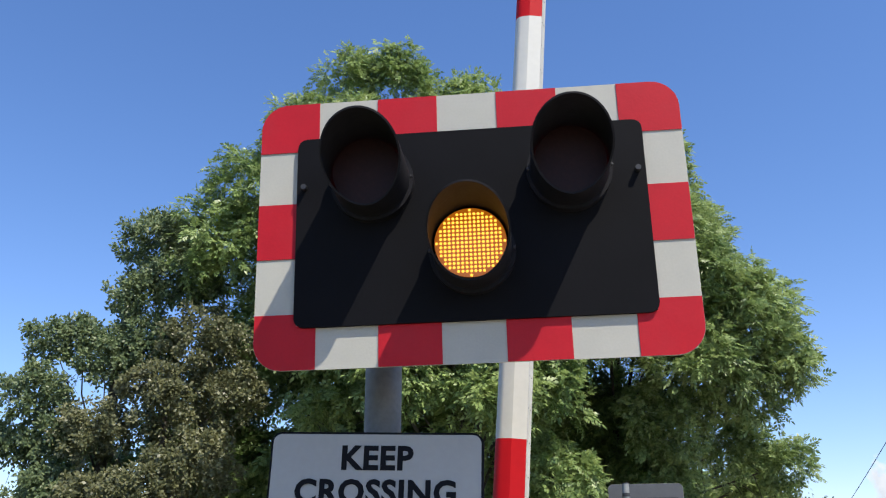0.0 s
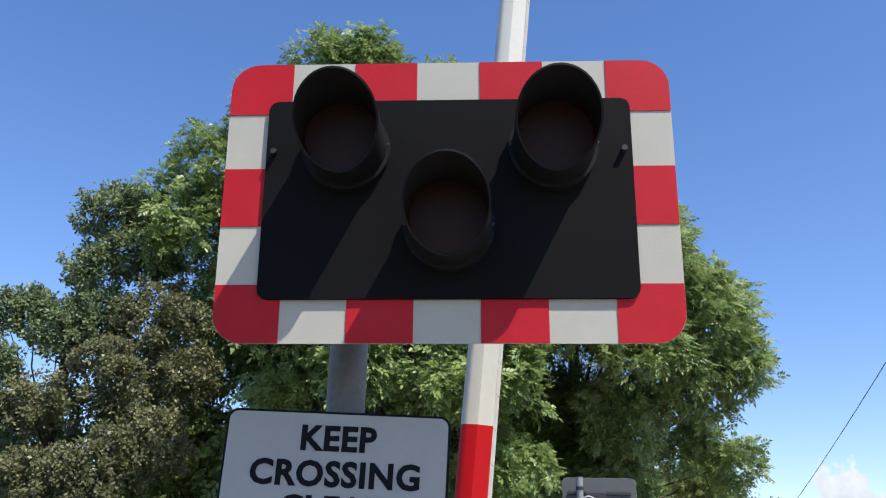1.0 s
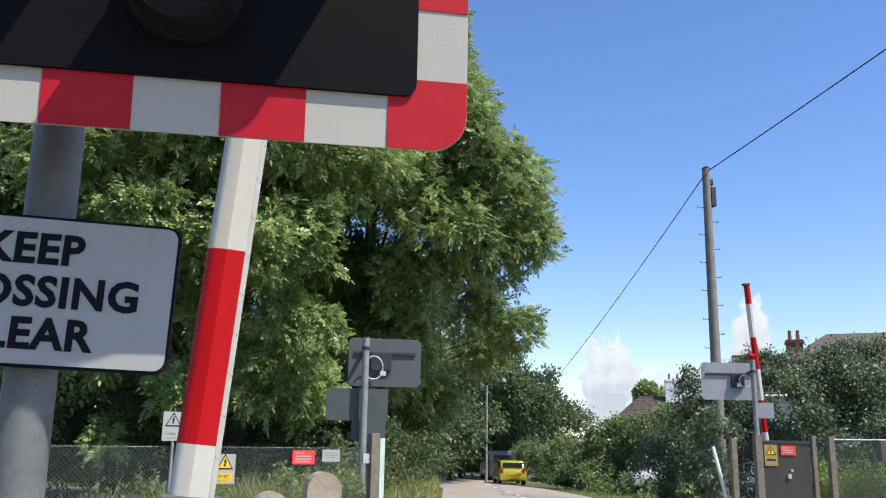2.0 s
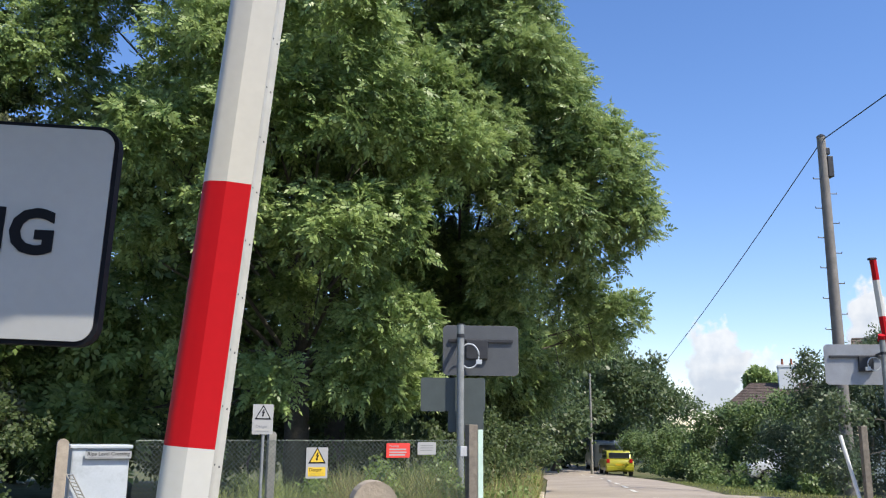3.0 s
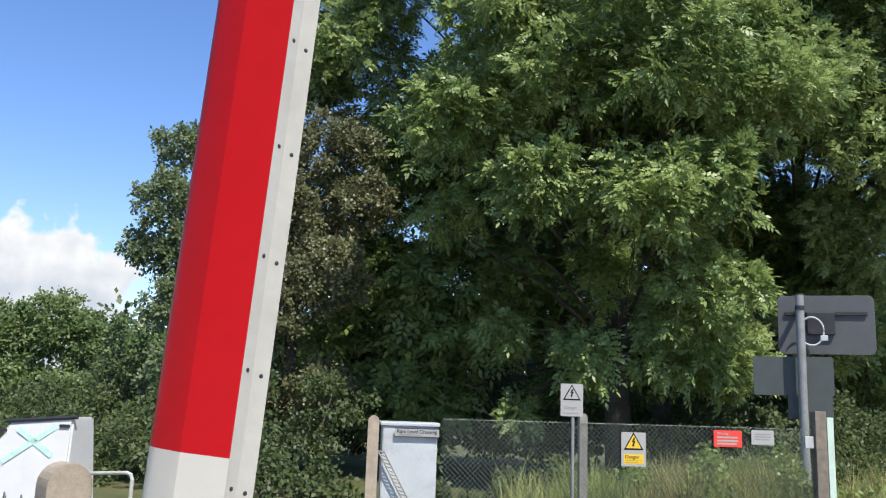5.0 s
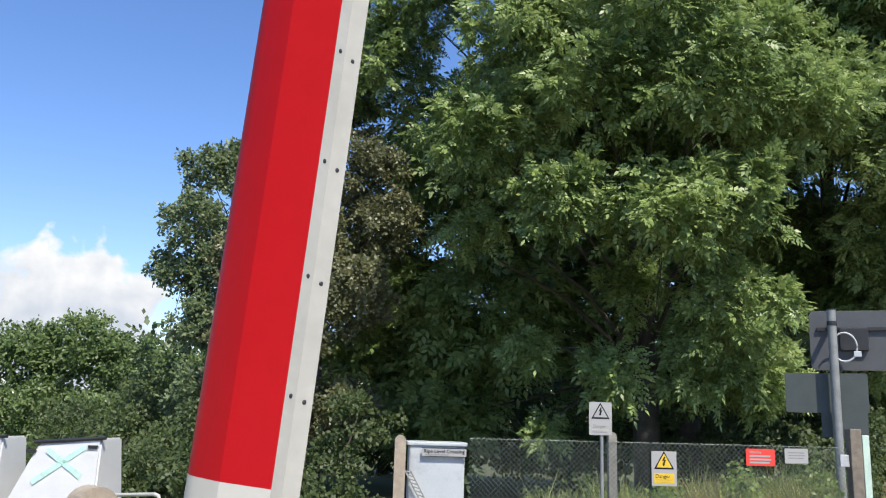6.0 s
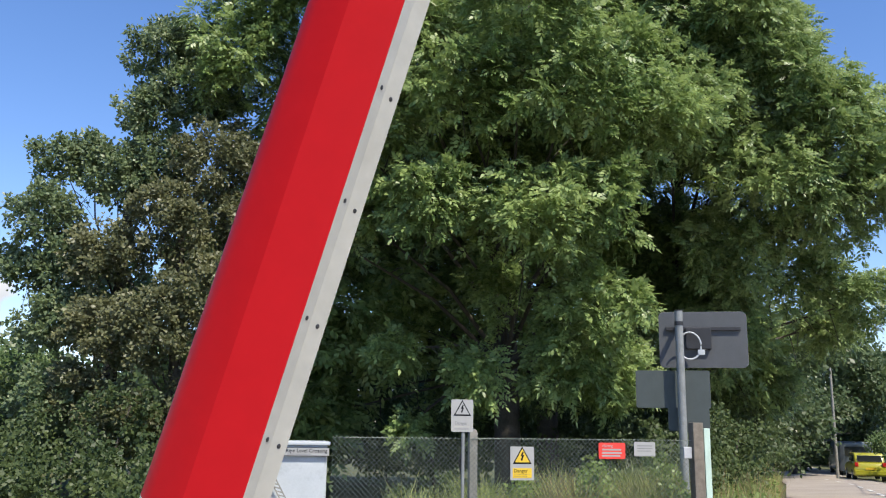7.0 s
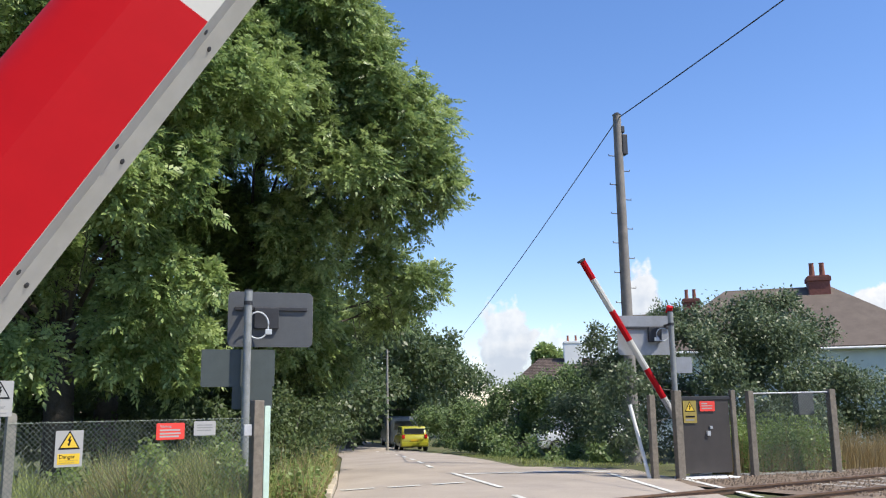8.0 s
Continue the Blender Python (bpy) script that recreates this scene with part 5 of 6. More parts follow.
ASH = [(-4.4, 20.4, 14.7, 0.95), (-3.1, 20.6, 14.9, 1.0), (-5.3, 20.2, 13.1, 1.2), (-6.7, 20.7, 11.6, 1.45), (-3.8, 20.3, 12, 1.9), (-1.4, 21.3, 13.3, 1.9), (0.6, 21.7, 12.6, 1.9), (2.6, 22.9, 11.7, 1.9), (-7.6, 20.7, 10, 1.6), (-3.3, 19.2, 8.9, 1.3), (-1.2, 19.5, 9.1, 1.5), (1, 20.4, 9.1, 1.5), (-3.9, 17.9, 7, 1.2), (-2.4, 17.6, 5.6, 0.9), (-0.4, 17.9, 5.3, 1.2), (0.7, 18, 5.5, 0.9), (0.7, 18.9, 3.8, 1), (-1.5, 20.4, 4.4, 0.7), (-4.6, 18.6, 5.2, 0.45), (-3.7, 18.4, 5.4, 0.4), (-3.2, 18.9, 3.0, 0.4), (0.0, 19.4, 2.8, 1.0), (-1.8, 17.4, 7.7, 1.1), (0.2, 17.4, 7.6, 1.1), (-0.6, 17.2, 9.2, 1.3), (1.7, 18.6, 7.3, 1.1), (-3.0, 17.8, 9.0, 1.2)] + [(-1.7, 18.6, 2.5, 0.6), (-3.0, 19.0, 1.5, 0.35), (0.9, 20.8, 2.6, 0.9), (-0.2, 20.5, 9.8, 1.4), (1.6, 21.7, 10.5, 1.4), (3, 22.2, 9.4, 1.2), (1.2, 21.1, 8.1, 1.1), (-1.2, 21.6, 7.7, 1.2), (-0.1, 22.0, 7.5, 1.2), (-2.2, 21.5, 7.8, 1.1)]
ASHBACK = [(-5.2, 22.4, 4.2, 2.1), (-2.4, 25.1, 4, 2.6), (-4.6, 23.8, 8.3, 3), (-0.1, 24.5, 8.4, 3), (2.4, 24.6, 5.4, 2), (-6.5, 22.4, 8, 1.9), (-1.7, 24.3, 13, 3.1), (3.7, 27.2, 3.6, 2), (-5.8, 21.8, 1.7, 1.2), (-8.4, 22.6, 5.6, 1.9), (-7.3, 23.2, 4, 1.9), (-8.2, 22.2, 2.4, 1.4), (-6.4, 22.7, 2, 1.5), (-11.1, 22.2, 4.3, 1.4), (2.4, 27.3, 10, 2.1), (1.9, 25.2, 5.6, 2), (0.9, 26.4, 11.2, 2), (-2.2, 24.5, 6.4, 1.7), (-4.6, 24.6, 6.2, 1.7), (0.8, 24.9, 6.2, 1.5)]
OAK = [(3.5, 21, 10.1, 1.6), (4.6, 21.2, 8.7, 1.4), (5.6, 21.4, 7.8, 1.4), (6.1, 21.5, 6.8, 1.1), (4.1, 21.1, 6.8, 1.5), (5.6, 22.2, 6.2, 1.1), (3.6, 22, 5.5, 1.2), (5.4, 24, 5.1, 1), (6.8, 24, 4.6, 0.8), (6.5, 26.1, 4.3, 1), (3.2, 23.4, 3.8, 1.4), (2.3, 20.5, 8.1, 1.4), (4.8, 27.6, 2.8, 1.2), (3, 21.7, 11.9, 1.9), (4.8, 23.8, 10.8, 1.4), (5.9, 24.8, 9.5, 1.3), (4, 23.7, 8, 1.1)]
HAW = [(-9.4, 20.4, 10.2, 1), (-8.6, 20.6, 9.2, 1.1), (-9.6, 20.2, 8.6, 0.8), (-10, 19.9, 6.9, 0.9), (-10.6, 19.8, 7.6, 0.5), (-11.2, 19.5, 7.3, 0.6), (-11.2, 19.2, 5.9, 0.8), (-11.7, 19.4, 4.8, 0.7), (-10.7, 19.5, 4.9, 0.8), (-10.7, 19.3, 3.6, 0.8), (-10.6, 19.1, 1.9, 0.8), (-9.2, 20.4, 7.4, 0.9)]
ELDER = [(-9.7, 19.2, 5.0, 0.9), (-8.4, 19.5, 5.7, 1.1), (-9.4, 18.9, 3.4, 0.9), (-8.3, 18.8, 3.4, 1.0), (-7.4, 19.5, 4.2, 1.1), (-7.7, 20.3, 7.2, 1.2), (-6.9, 20.2, 5.9, 0.9), (-8.9, 19, 1.6, 0.9), (-7.7, 19.8, 1.7, 1.0), (-10.1, 19.1, 2.2, 0.7)]
HEDL = [(-18.8, 24.7, 3.5, 1.3), (-20.3, 24.3, 3.1, 1.4), (-22.3, 23.6, 3.1, 1.5), (-17.6, 25.2, 3, 1.2), (-19.6, 23.8, 1.4, 1.4), (-17, 23.7, 1.1, 1.3), (-21.6, 23.2, 1, 1.5), (-15.1, 24.1, 2.5, 1.2), (-14.5, 23.6, 0.6, 1.1), (-24.7, 22.8, 2.8, 1.7), (-27.9, 22.8, 2.8, 1.7)]
# Clumps at y 35, 36.3 and 41.8: mostly unseen, added to shade the lane.
FARL = [(12.8, 57.4, 2.7, 2.2), (17.6, 60.9, 4.3, 2.5), (15.1, 59.2, 6.1, 2.3), (24.6, 74.6, 4.4, 2.2), (30, 83.6, 4.2, 1.7), (10.5, 52.9, 2.3, 2.3), (8.4, 48.3, 1.6, 1.8), (18.3, 66.5, 1.6, 2.3), (10.1, 48.1, 5.5, 2.1), (7.2, 45, 4.3, 1.9), (13.9, 78.2, 3.6, 3.9), (18.9, 82.5, 0.6, 3.1), (19.9, 64.1, 5.7, 1.9), (12.9, 65.2, 0.8, 2.2), (16.1, 68.1, 2.5, 2.6), (7.2, 36.3, 5.1, 1.8), (5.2, 35, 4.1, 1.7), (9.8, 41.8, 5.4, 1.4), (25.9, 80.1, 1.6, 2.1), (21.9, 75.7, 3, 2.5)] + [(20.9, 79.9, -0.4, 2)]
HEDR = [(15.6, 45, 0.9, 1.4), (15.8, 51.4, 0.7, 1.1), (16, 40.5, 1.5, 1.4), (16.2, 37.2, 1.9, 1.3), (14.1, 37.1, 0.1, 0.9), (15, 34.7, -0.1, 0.9), (15.3, 31.4, 0.1, 0.9), (17.1, 35.8, 1.9, 1.3), (16, 38.6, 0.5, 1.2), (13.3, 35.3, -0.3, 0.6), (14.6, 44.6, -0.4, 0.7), (13.4, 32.1, -0.4, 0.6), (13.4, 28.9, -0.2, 0.6), (13.6, 26.6, -0.1, 0.6), (14.8, 41.2, 0.2, 1), (12.6, 30.2, -0.3, 0.55), (12.2, 27.4, -0.2, 0.5), (13.0, 33.6, -0.4, 0.6), (13.7, 37.6, -0.5, 0.65), (14.3, 41.8, -0.6, 0.7), (14.9, 46.6, -0.7, 0.8), (12.9, 25.6, 0.0, 0.5)]
BUSHR = [(15, 28.8, 2.9, 1), (14.7, 28.8, 3.7, 0.6), (15.5, 27.5, 3.2, 1.1), (15.6, 26.3, 3.9, 0.8), (15.3, 25.7, 2.1, 1.2), (14.4, 27.2, 1.3, 1.2), (14.2, 30.5, 0.9, 1.2), (16.1, 24.1, 3.3, 1.2), (17.2, 23.7, 3.5, 1.1), (18.6, 24.3, 3.4, 0.8), (15.7, 23.4, 2, 1.2), (17.6, 23.3, 2.3, 1.4), (19.3, 23.4, 1.7, 1.1), (19.3, 22.4, 1.4, 1.1), (17, 22.6, 1.1, 1.2), (15.6, 23.2, 0.7, 0.9), (15.9, 26.1, 4.2, 0.6), (15.5, 26.3, 4.3, 0.5), (17.3, 24.6, 4.2, 0.7), (18.4, 24.2, 4.3, 0.7)] + [(19.2, 24.1, 3.8, 0.7), (17.6, 24.5, 4, 0.9), (15.9, 25.1, 3.8, 0.8), (11.4, 21.6, 2, 0.6), (11.4, 21.8, 0.9, 0.7), (21.5, 22.8, 1.3, 1.3), (14.9, 26.1, 0.4, 0.8)]
SMALL = [(53.4, 117.8, 9.3, 1.3), (52.2, 118.2, 8.6, 1.1), (54.5, 117.5, 8.6, 1.1)]
# Clumps (-8.5, 16.0) through (-0.8, 16.9) are added to darken sunlit ground.
UNDER = [(-6.8, 23.5, 1.2, 1.4), (-4.5, 24.0, 1.4, 1.5), (-2.6, 23.8, 1.2, 1.4), (-0.4, 23.6, 1.2, 1.4), (1.6, 23.2, 1.1, 1.2), (2.9, 22.4, 1.1, 1.1), (-8.6, 23.0, 1.6, 1.5), (-4.0, 27.5, 2.6, 2.4), (0.5, 28.0, 2.6, 2.4), (3.6, 26.6, 1.6, 1.6), (2.3, 18.3, 0.5, 0.6), (1.2, 17.4, 0.4, 0.5), (-11.8, 22.5, 1.5, 1.5), (4.2, 29.0, 1.6, 1.5), (5.2, 33.0, 1.6, 1.6), (6.0, 38.0, 1.6, 1.8), (-7.5, 27.5, 2.6, 2.4), (-10.5, 26.0, 2.6, 2.2), (-7.4, 16.8, 0.7, 1.0), (-8.9, 17.3, 0.8, 1.0), (-10.4, 17.9, 0.9, 1.1), (-15.2, 20.4, 1.0, 1.2), (-13.4, 20.0, 0.9, 1.1), (-10.9, 18.8, 0.8, 0.9), (-5.3, 15.4, 0.2, 0.45), (-6.7, 16.0, 0.4, 0.7), (-4.6, 14.6, 0.15, 0.45), (-5.7, 14.4, 0.3, 0.6), (-10.2, 15.4, 0.4, 0.8), (-11.8, 16.0, 0.4, 0.8), (-12.2, 18.6, 0.9, 1.1), (-13.6, 19.4, 1.0, 1.2), (-8.4, 18.2, 1.7, 0.8), (-6.6, 18.2, 1.4, 1.1), (-12.6, 20.6, 2.2, 1.3), (-8.5, 16.0, 0.3, 0.7), (-7.2, 15.4, 0.25, 0.6), (-9.6, 16.6, 0.4, 0.8), (-10.8, 17.0, 0.5, 0.8), (-2.6, 15.9, 0.25, 0.55), (-1.7, 16.5, 0.3, 0.6), (-3.5, 15.5, 0.25, 0.55), (-0.8, 16.9, 0.3, 0.6), (2.9, 19.6, 0.6, 0.8), (3.3, 21.0, 1.2, 1.1), (2.0, 20.2, 1.2, 1.0)]
WOODS = [(-24 + 2.3 * k + 0.7 * math.sin(k * 5.1), 33 + 2.2 * math.sin(k * 2.7), 1.6 + 1.5 * (k % 2) + 0.6 * math.sin(k * 3.3), 2.5) for k in range(12)]
TUNNEL = [(1.8, 35.0, 2.6, 2.2), (3.6, 39.5, 2.4, 2.0), (6.6, 45.5, 1.6, 2.0), (8.6, 51.5, 1.4, 2.2), (10.6, 57.5, 1.2, 2.3), (1.4, 34.0, 5.0, 1.9)]


def build_trees():
    tree("ash_tree", (-1.4, 22.8, 0), "tall ash tree with drooping feathery green leaves", ASH, 0, "pinnate", L_ASH, 11, 0.265, 0.26, 11.5, fill=9000, spray=(40, 0.20, 0.44, 33))
    tree("ash_tree", (-0.6, 24.8, 0), "shaded ash tree standing behind others", ASHBACK, 0, "pinnate", L_ASH, 12, 0.44, 0.24, 11.0, fill=15000, spray=(18, 0.35, 0.6, 16))
    tree("oak_tree", (2.6, 25.0, 0), "broad dark green tree leaning over the road", OAK, 0, "pinnate", L_OAK, 13, 0.26, 0.24, 10.0, fill=6000, spray=(48, 0.20, 0.44, 31))
    tree("hawthorn_tree", (-10.0, 20.2, 0), "green tree with sparse small leaves", HAW, 0, "simple", L_HAWG, 14, 0.095, 0.15, 8.5, fill=9000, spray=(85, 0.16, 0.34, 105))
    tree("elder_tree", (-8.2, 19.9, 0), "brownish tree with dry-looking small leaves", ELDER, 0, "simple", L_HAW, 24, 0.09, 0.14, 6.0, fill=9000, spray=(80, 0.15, 0.32, 100))
    tree("hedge_trees", (-20.0, 24.5, 0), "row of low green hedge trees", HEDL, 0, "simple", L_HEDGE, 15, 0.125, 0.10, 3.0, category="hedge", fill=22000, spray=(48, 0.22, 0.42, 75))
    tree("far_trees", (12.5, 60.0, -1.05), "dark distant trees along the lane", FARL, 84000, "simple", L_FAR, 16, 0.27, 0.3, 6.5, 12, 0.45, "trees", fill=10000)
    tree("hedge", (15.2, 38.5, -0.55), "overgrown green roadside hedge", HEDR, 60000, "simple", L_HEDGE, 17, 0.13, 0.08, 1.9, 13, 0.42, "hedge", fill=6000)
    tree("bushes", (16.6, 25.2, 0), "large grey-green bushes behind the enclosure", BUSHR, 90000, "simple", L_SILVER, 18, 0.10, 0.12, 3.4, 15, 0.40, "bush", fill=12000)
    tree("distant_tree", (53.4, 117.8, -1.1), "small distant round tree", SMALL, 2500, "simple", L_OAK, 19, 0.6, 0.25, 8.2, 10, 0.45)
    rng = np.random.default_rng(20)
    t = thing("undergrowth", (-2.5, 20.5, 0), "shaded undergrowth bushes under the trees", "bush")
    b = np.array((-2.5, 20.5, 0.0))
    # Leaf colour already holds the canopy's shade, see L_UNDER.
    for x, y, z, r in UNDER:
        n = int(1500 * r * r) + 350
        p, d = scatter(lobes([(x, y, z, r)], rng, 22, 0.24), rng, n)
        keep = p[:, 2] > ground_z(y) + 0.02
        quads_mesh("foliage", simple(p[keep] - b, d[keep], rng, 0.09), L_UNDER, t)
        part("stem", bm_tube([(x + 2.5, y - 20.5, ground_z(y) - 0.1), (x + 2.4, y - 20.5, z * 0.6), (x + 2.6, y - 20.4, z + 0.2 * r)], [0.045, 0.03, 0.012], 6), BARK, t)
    tree("woodland", (-12.0, 33.0, 0), "dense dark woodland behind the trees", WOODS, 15000, "simple", L_FAR, 21, 0.36, 0.2, 4.0, 12, 0.45, "trees", fill=9000)
    tree("roadside_trees", (3.0, 38.5, -0.4), "shaded trees lining the lane", TUNNEL, 24000, "simple", L_FAR, 22, 0.20, 0.18, 3.0, 12, 0.45, "trees", fill=5000)


def grass(name, area, n, hmin, hmax, material, seed, label, w=0.006, lean=0.35):
    """Upright blades over an area given by a function of two random numbers."""
    rng = np.random.default_rng(seed)
    u, v = rng.uniform(size=n), rng.uniform(size=n)
    base = np.array([area(a, b) for a, b in zip(u, v)])
    bx, by = base[:, :1], base[:, 1:2]
    h = rng.uniform(hmin, hmax, (n, 1)) * (0.75 + 0.2 * np.sin(5.1 * bx + 1.3 * by) + 0.2 * np.sin(9.7 * bx - 4.1 * by + 1) + 0.12 * np.sin(17 * by + 3 * bx))
    a = rng.uniform(0, 2 * np.pi, n)
    side = np.stack([np.cos(a), np.sin(a), 0 * a], 1) * w * rng.uniform(0.6, 1.6, (n, 1))
    bend = np.stack([np.cos(a * 3.7), np.sin(a * 3.7), 0 * a], 1) * h * lean * rng.uniform(0.2, 1, (n, 1))
    mid = base + bend * 0.35 + np.array([0, 0, 1]) * h * 0.55
    tip = base + bend + np.array([0, 0, 1]) * h
    q = np.concatenate([np.stack([base - side, base + side, mid + side * 0.8, mid - side * 0.8], 1),
                        np.stack([mid - side * 0.8, mid + side * 0.8, tip + side * 0.1, tip - side * 0.1], 1)], 0)
    tagged(quads_mesh(name, q, material), label, "grass", kind="stuff")


def build_grass():
    c, s = math.cos(radians(FA)), math.sin(radians(FA))

    def behind(u, v):
        l, o = 1.9 + u ** 0.6 * 4.1, 0.12 + v * 2.2
        return (-3.36 + l * c - o * s, 12.63 + l * s + o * c, 0.0)

    def front(u, v):
        l, o = -0.5 + u * 6.4, -0.9 + v * 0.85
        return (-3.36 + l * c - o * s, 12.63 + l * s + o * c, 0.0)

    def verge(u, v):
        y = 15.2 + v * 14
        return (road_left(y) - 0.15 - u * 2.0, y, ground_z(y))

    def right(u, v):
        return (12.4 + u * 6.0, 19.05 + v * 2.0, 0.0)

    def rightg(u, v):
        y = 22.5 + v * 16
        return (road_right(y) + 0.2 + u * 2.2, y, ground_z(y))

    grass("long_grass", behind, 26000, 0.25, 0.85, L_GRASS, 31, "long yellow-green grass behind the fence", 0.007, 0.5)
    grass("long_grass", lambda u, v: behind(0.45 + 0.55 * u, v), 5000, 0.5, 1.1, L_GRASS, 37, "tall seeding grass by the fence end post")
    grass("dry_grass", lambda u, v: behind(0.2 + 0.8 * u, v * 0.6), 6000, 0.35, 0.95, L_DRY, 39, "pale seeding grass stalks behind the fence", 0.005, 0.5)
    grass("long_grass", front, 3500, 0.15, 0.5, L_GRASS, 32, "short grass along the foot of the fence")
    grass("long_grass", verge, 12000, 0.25, 0.85, L_GRASS, 33, "long grass and weeds on the road verge", 0.008)
    rng = np.random.default_rng(41)
    u, v = rng.uniform(size=(2, 22000))
    p = np.array([behind(0.25 + 0.75 * a, b) for a, b in zip(u, v)])
    p[:, 2] += rng.uniform(0.03, 1, 22000) ** 1.2 * (0.25 + 0.40 * np.sin(p[:, 0] * 3.1) ** 2 + 0.30 * np.sin(p[:, 0] * 7.7 + p[:, 1] * 5) ** 2 + 0.5 * v * u)
    d = unit(rng.normal(size=(22000, 3)))
    tagged(quads_mesh("weeds", simple(p, d, rng, 0.075), L_WEED), "bright green leafy weeds behind the fence", "weeds", kind="stuff")
    p = np.array([verge(a * 0.9, b * 0.6) for a, b in zip(u, v)])
    p[:, 2] += rng.uniform(0.02, 1, 22000) ** 1.4 * (0.25 + 0.4 * np.sin(p[:, 1] * 2.1) ** 2)
    tagged(quads_mesh("weeds", simple(p, d, rng, 0.085), L_WEED), "leafy green weeds on the road verge", "weeds", kind="stuff")
    p = np.array([right(0.05 + 0.45 * a, 0.9 * b) for a, b in zip(u, v)])
    p[:, 2] += rng.uniform(0.02, 1, 22000) ** 1.2 * (0.5 + 0.5 * np.sin(p[:, 0] * 3.3) ** 2 + 0.35 * np.sin(p[:, 0] * 8.1 + p[:, 1] * 6) ** 2)
    tagged(quads_mesh("weeds", simple(p, d, rng, 0.07), L_WEED), "tall leafy weeds behind the wire panel", "weeds", kind="stuff")
    grass("dry_grass", lambda a, b: verge(a * 0.45, b * 0.7), 5000, 0.25, 0.7, L_DRY, 38, "dry straw-coloured grass along the road edge", 0.006, 0.7)
    grass("dry_grass", right, 7000, 0.3, 1.0, L_DRY, 34, "dry straw-coloured grass in the enclosure")
    grass("dry_grass", verge, 3500, 0.4, 1.0, L_DRY, 35, "dry grass stalks on the road verge", 0.005)
    grass("long_grass", rightg, 3000, 0.04, 0.12, L_GRASS, 36, "rough grass below the hedge", 0.008)


# ---- clouds, far behind everything ----
# azimuth (left positive), elevation, half width, half height in metres, density
CLOUDS = ((42.3, 6.4, 270, 205, 1.0), (-21.8, 4.6, 90, 120, 0.9), (-24.5, 3.4, 190, 80, 0.6), (-30.7, 6.6, 62, 130, 0.95), (-36.5, 4.6, 110, 75, 0.9), (-44.8, 5.2, 150, 85, 0.95), (50.5, 4.5, 170, 130, 0.95))


def build_clouds():
    for k, (az, el, w, h, dens) in enumerate(CLOUDS):
        m = bpy.data.materials.new("cumulus")
        m.use_nodes = True
        nt = m.node_tree
        nt.nodes.remove(nt.nodes["Principled BSDF"])
        out = nt.nodes["Material Output"]
        tc = nt.nodes.new("ShaderNodeTexCoord")

        def math_node(op, *args, clamp=False):
            n = nt.nodes.new("ShaderNodeMath")
            n.operation, n.use_clamp = op, clamp
            for q, v in enumerate(args):
                if isinstance(v, (int, float)):
                    n.inputs[q].default_value = v
                else:
                    nt.links.new(v, n.inputs[q])
            return n.outputs[0]

        def fbm(scale, detail, off):
            mp = nt.nodes.new("ShaderNodeMapping")
            mp.inputs["Location"].default_value = (off, 0, off * 1.7)
            nt.links.new(tc.outputs["Object"], mp.inputs["Vector"])
            n = nt.nodes.new("ShaderNodeTexNoise")
            n.inputs["Scale"].default_value = scale
            n.inputs["Detail"].default_value = detail
            n.inputs["Roughness"].default_value = 0.5
            nt.links.new(mp.outputs["Vector"], n.inputs["Vector"])
            return n.outputs["Fac"]
        sep = nt.nodes.new("ShaderNodeSeparateXYZ")
        nt.links.new(tc.outputs["Object"], sep.inputs[0])
        x = math_node("DIVIDE", sep.outputs["X"], w)
        z = math_node("DIVIDE", sep.outputs["Z"], h)
        zz = math_node("MAXIMUM", z, math_node("MULTIPLY", z, -0.6))
        r = math_node("SQRT", math_node("ADD", math_node("MULTIPLY", x, x), math_node("MULTIPLY", zz, zz)))
        n1 = fbm(2.6 / h, 8, 3.1 * k + 1)
        edge = math_node("ADD", math_node("SUBTRACT", 0.70, r), math_node("MULTIPLY", math_node("SUBTRACT", n1, 0.5), 1.15))
        alpha = math_node("MULTIPLY", math_node("MULTIPLY", edge, 7.0, clamp=True), dens)
        tone = math_node("ADD", math_node("MULTIPLY", fbm(3.4 / h, 7, 3.1 * k + 60), 0.7), math_node("MULTIPLY", z, 0.35), clamp=True)
        mx = nt.nodes.new("ShaderNodeMix")
        mx.data_type = "RGBA"
        mx.inputs["A"].default_value = (0.56, 0.62, 0.72, 1)
        mx.inputs["B"].default_value = (0.95, 0.95, 0.95, 1)
        nt.links.new(math_node("MULTIPLY_ADD", tone, 2.2, -0.35, clamp=True), mx.inputs["Factor"])
        em = nt.nodes.new("ShaderNodeEmission")
        em.inputs["Strength"].default_value = 0.86
        nt.links.new(mx.outputs["Result"], em.inputs["Color"])
        tr = nt.nodes.new("ShaderNodeBsdfTransparent")
        ms = nt.nodes.new("ShaderNodeMixShader")
        nt.links.new(alpha, ms.inputs["Fac"])
        nt.links.new(tr.outputs[0], ms.inputs[1])
        nt.links.new(em.outputs[0], ms.inputs[2])
        nt.links.new(ms.outputs[0], out.inputs["Surface"])
        bm = bmesh.new()
        bm.faces.new([bm.verts.new(c) for c in ((-w * 1.7, 0, -h * 2.2), (w * 1.7, 0, -h * 2.2), (w * 1.7, 0, h * 1.7), (-w * 1.7, 0, h * 1.7))])
        ob = part("backdrop", bm, m)
        d = 1900 + 15 * k
        a = radians(az)
        ob.matrix_basis = pose(-math.sin(a) * d, math.cos(a) * d, d * math.tan(radians(el)), 0, 0, az)
        tagged(ob, "white heaped summer clouds low in the sky", "cloud", kind="structure")


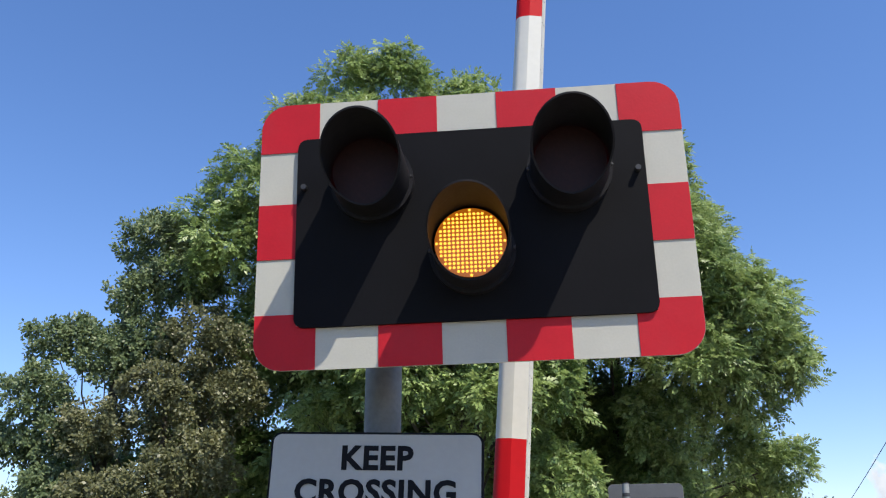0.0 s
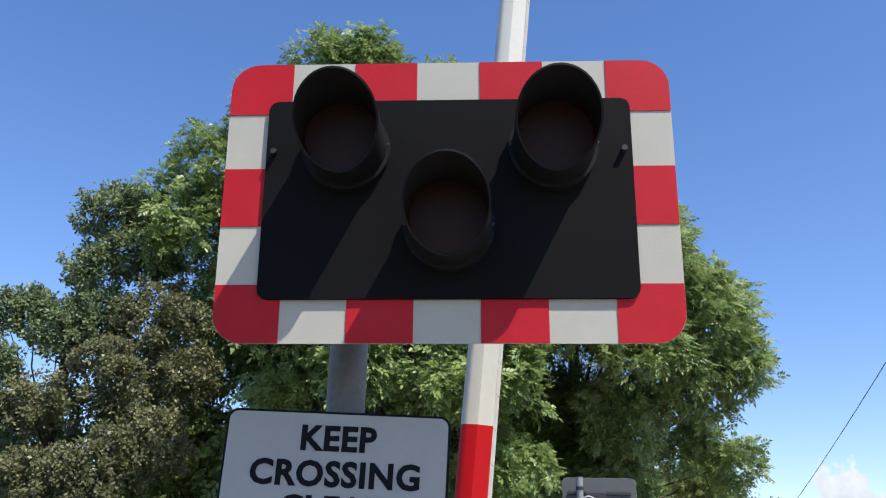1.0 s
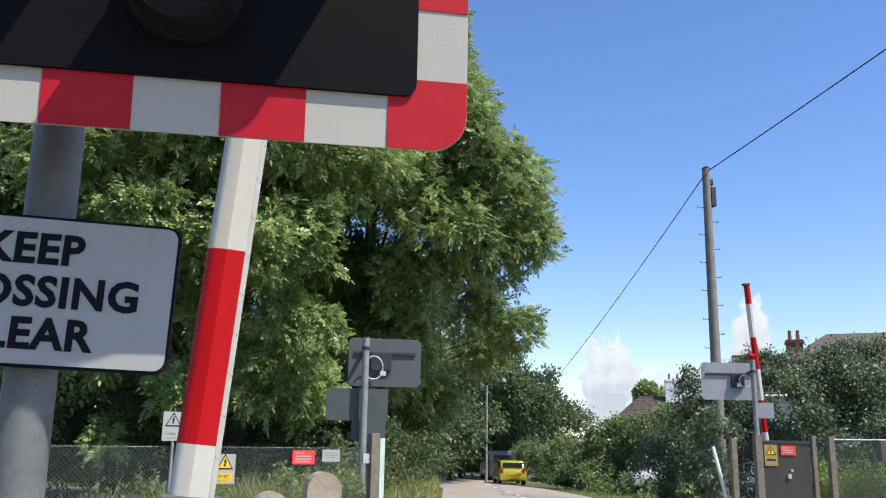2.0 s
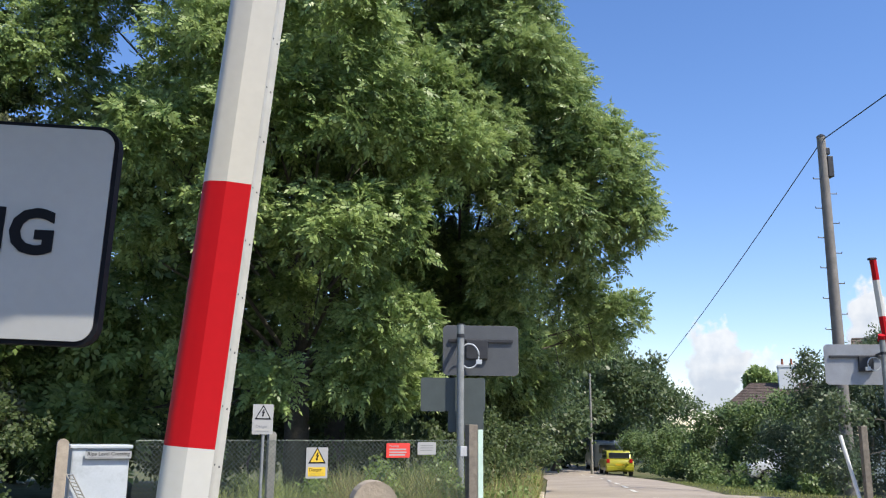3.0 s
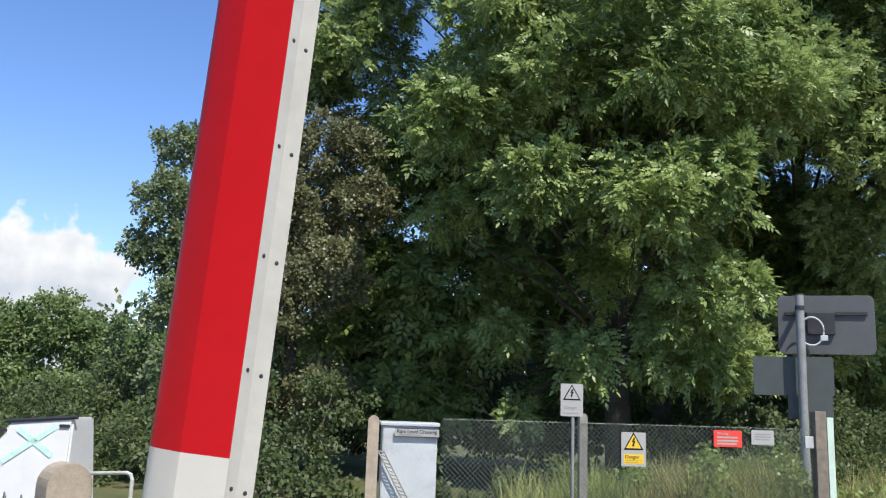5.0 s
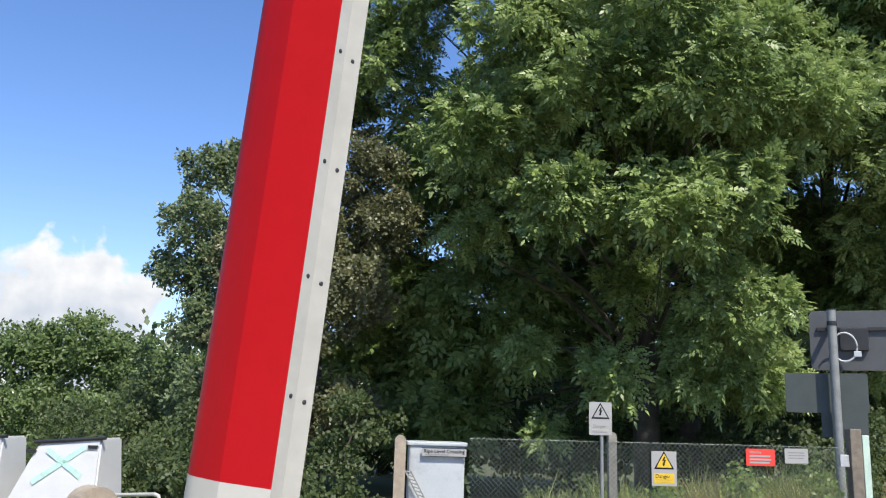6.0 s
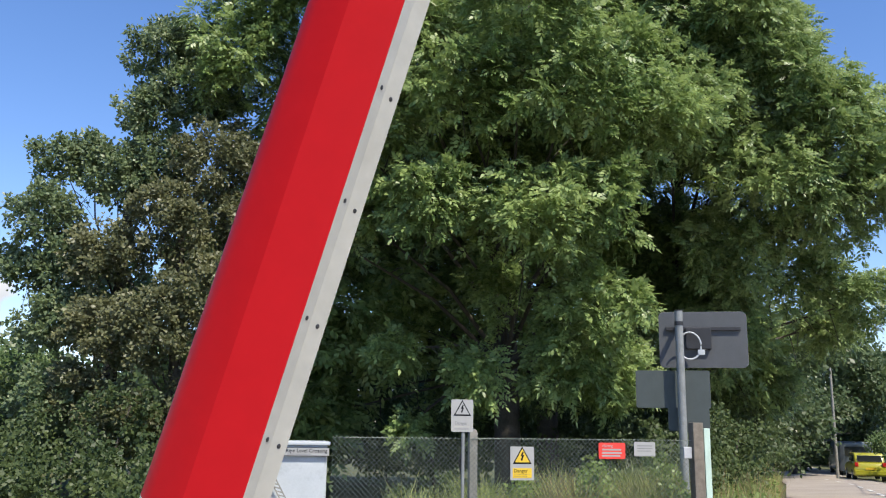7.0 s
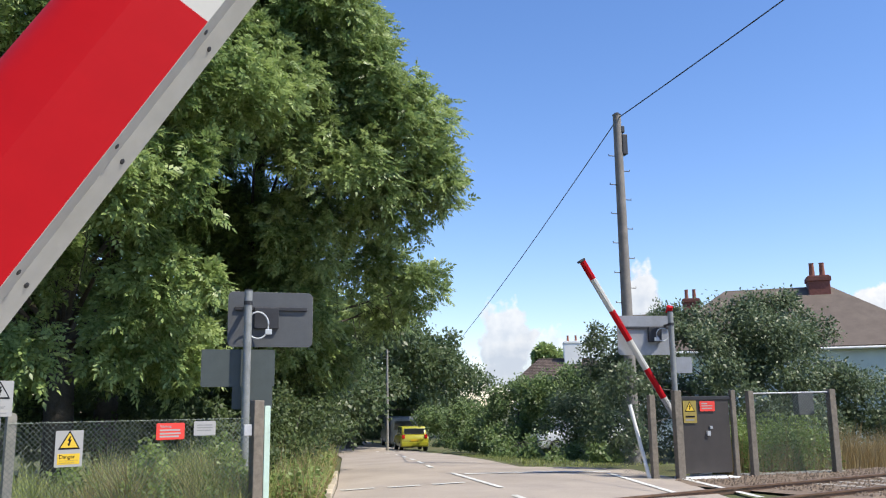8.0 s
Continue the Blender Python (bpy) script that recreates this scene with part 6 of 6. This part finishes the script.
# ---- build ----
build_ground()
build_road()
build_markings()
build_track()
build_kerbs()
near_signal, lamp_discs, far_signal = build_signals()
far_signs(far_signal)
cable_loop(far_signal, 0.385, 2.51, -1, 0.165, 0.205)
right_signal, _ = crossing_signal((10.72, 19.45, 0), 180, "grey back of a level crossing signal by the enclosure", -0.44, 3.10, False, back=ALUSUNLIT)
right_signal.matrix_basis = pose(10.72, 19.45, 0.40, 0, 0, 172)
cable_loop(right_signal, -0.44, 2.62, 1)
back_plate(right_signal, -0.92, -0.55, 0.25, 1.78, 2.13, ALUSUNLIT, label="grey back of a small sign")
part("lamp_top", bm_tube([(-0.44, 0.30, 3.1), (-0.44, 0.37, 3.22)], 0.07, 12), BOOMRED, right_signal, "red cap on the post")
build_fence_signs()
build_left_fence()
build_cabinet()
near_barrier, near_boom = barrier((-0.1206, 3.469, 0), -3.8, 5.0, "red and white striped level crossing barrier, lowering")
far_barrier, far_boom = barrier((11.68, 19.35, -0.03), 180, 4.55, "red and white striped barrier across the track, lowering", (0.55, 1.1, 1.83, 2.55, 3.3, 4.1))
build_near_posts()
build_enclosure()
build_poles()
build_houses()
build_cars()
build_bins()
build_clouds()
build_trees()
build_grass()


# ---- moving things ----
def motions():
    """Booms fall from about 6 s; lamps flash by turning their discs."""
    rest = ((0.0, 4.53), (5.6, 4.53), (5.95, 5.2), (6.3, 7.6), (6.5, 9.56), (7.0, 16.56), (7.5, 24.31), (8.0, 32.2))
    for arm, extra in ((near_boom, 0.0), (far_boom, -0.6)):
        walk(arm, [(t, pose(0, 0, 0.8068, 0, a + extra, 0)) for t, a in rest])

    def flashing(disc, changes):
        """changes: seconds at which the lamp has just turned on (1) or off (0)."""
        rest = disc.matrix_basis.copy()
        state = changes[0][1]
        rows = [(0.0, rest @ pose(0, 0, 0, 0, 0, 0 if state else 180))]
        for t, on in changes[1:]:
            a, b = (0, 180) if state else (180, 0)
            for k in range(4):
                rows.append((t - (3 - k) / 30, rest @ pose(0, 0, 0, 0, 0, a + (b - a) * k / 3)))
            state = on
        rows.append((8.0, rest @ pose(0, 0, 0, 0, 0, 0 if state else 180)))
        walk(disc, rows)

    left, right, amber = lamp_discs
    flashing(left, ((0, 0), (0.40, 1), (1.0, 0), (1.40, 1), (1.70, 0)))
    flashing(right, ((0, 0), (0.40, 1), (1.0, 0), (1.30, 1), (1.70, 0)))
    flashing(amber, ((0, 1), (0.40, 0)))


motions()
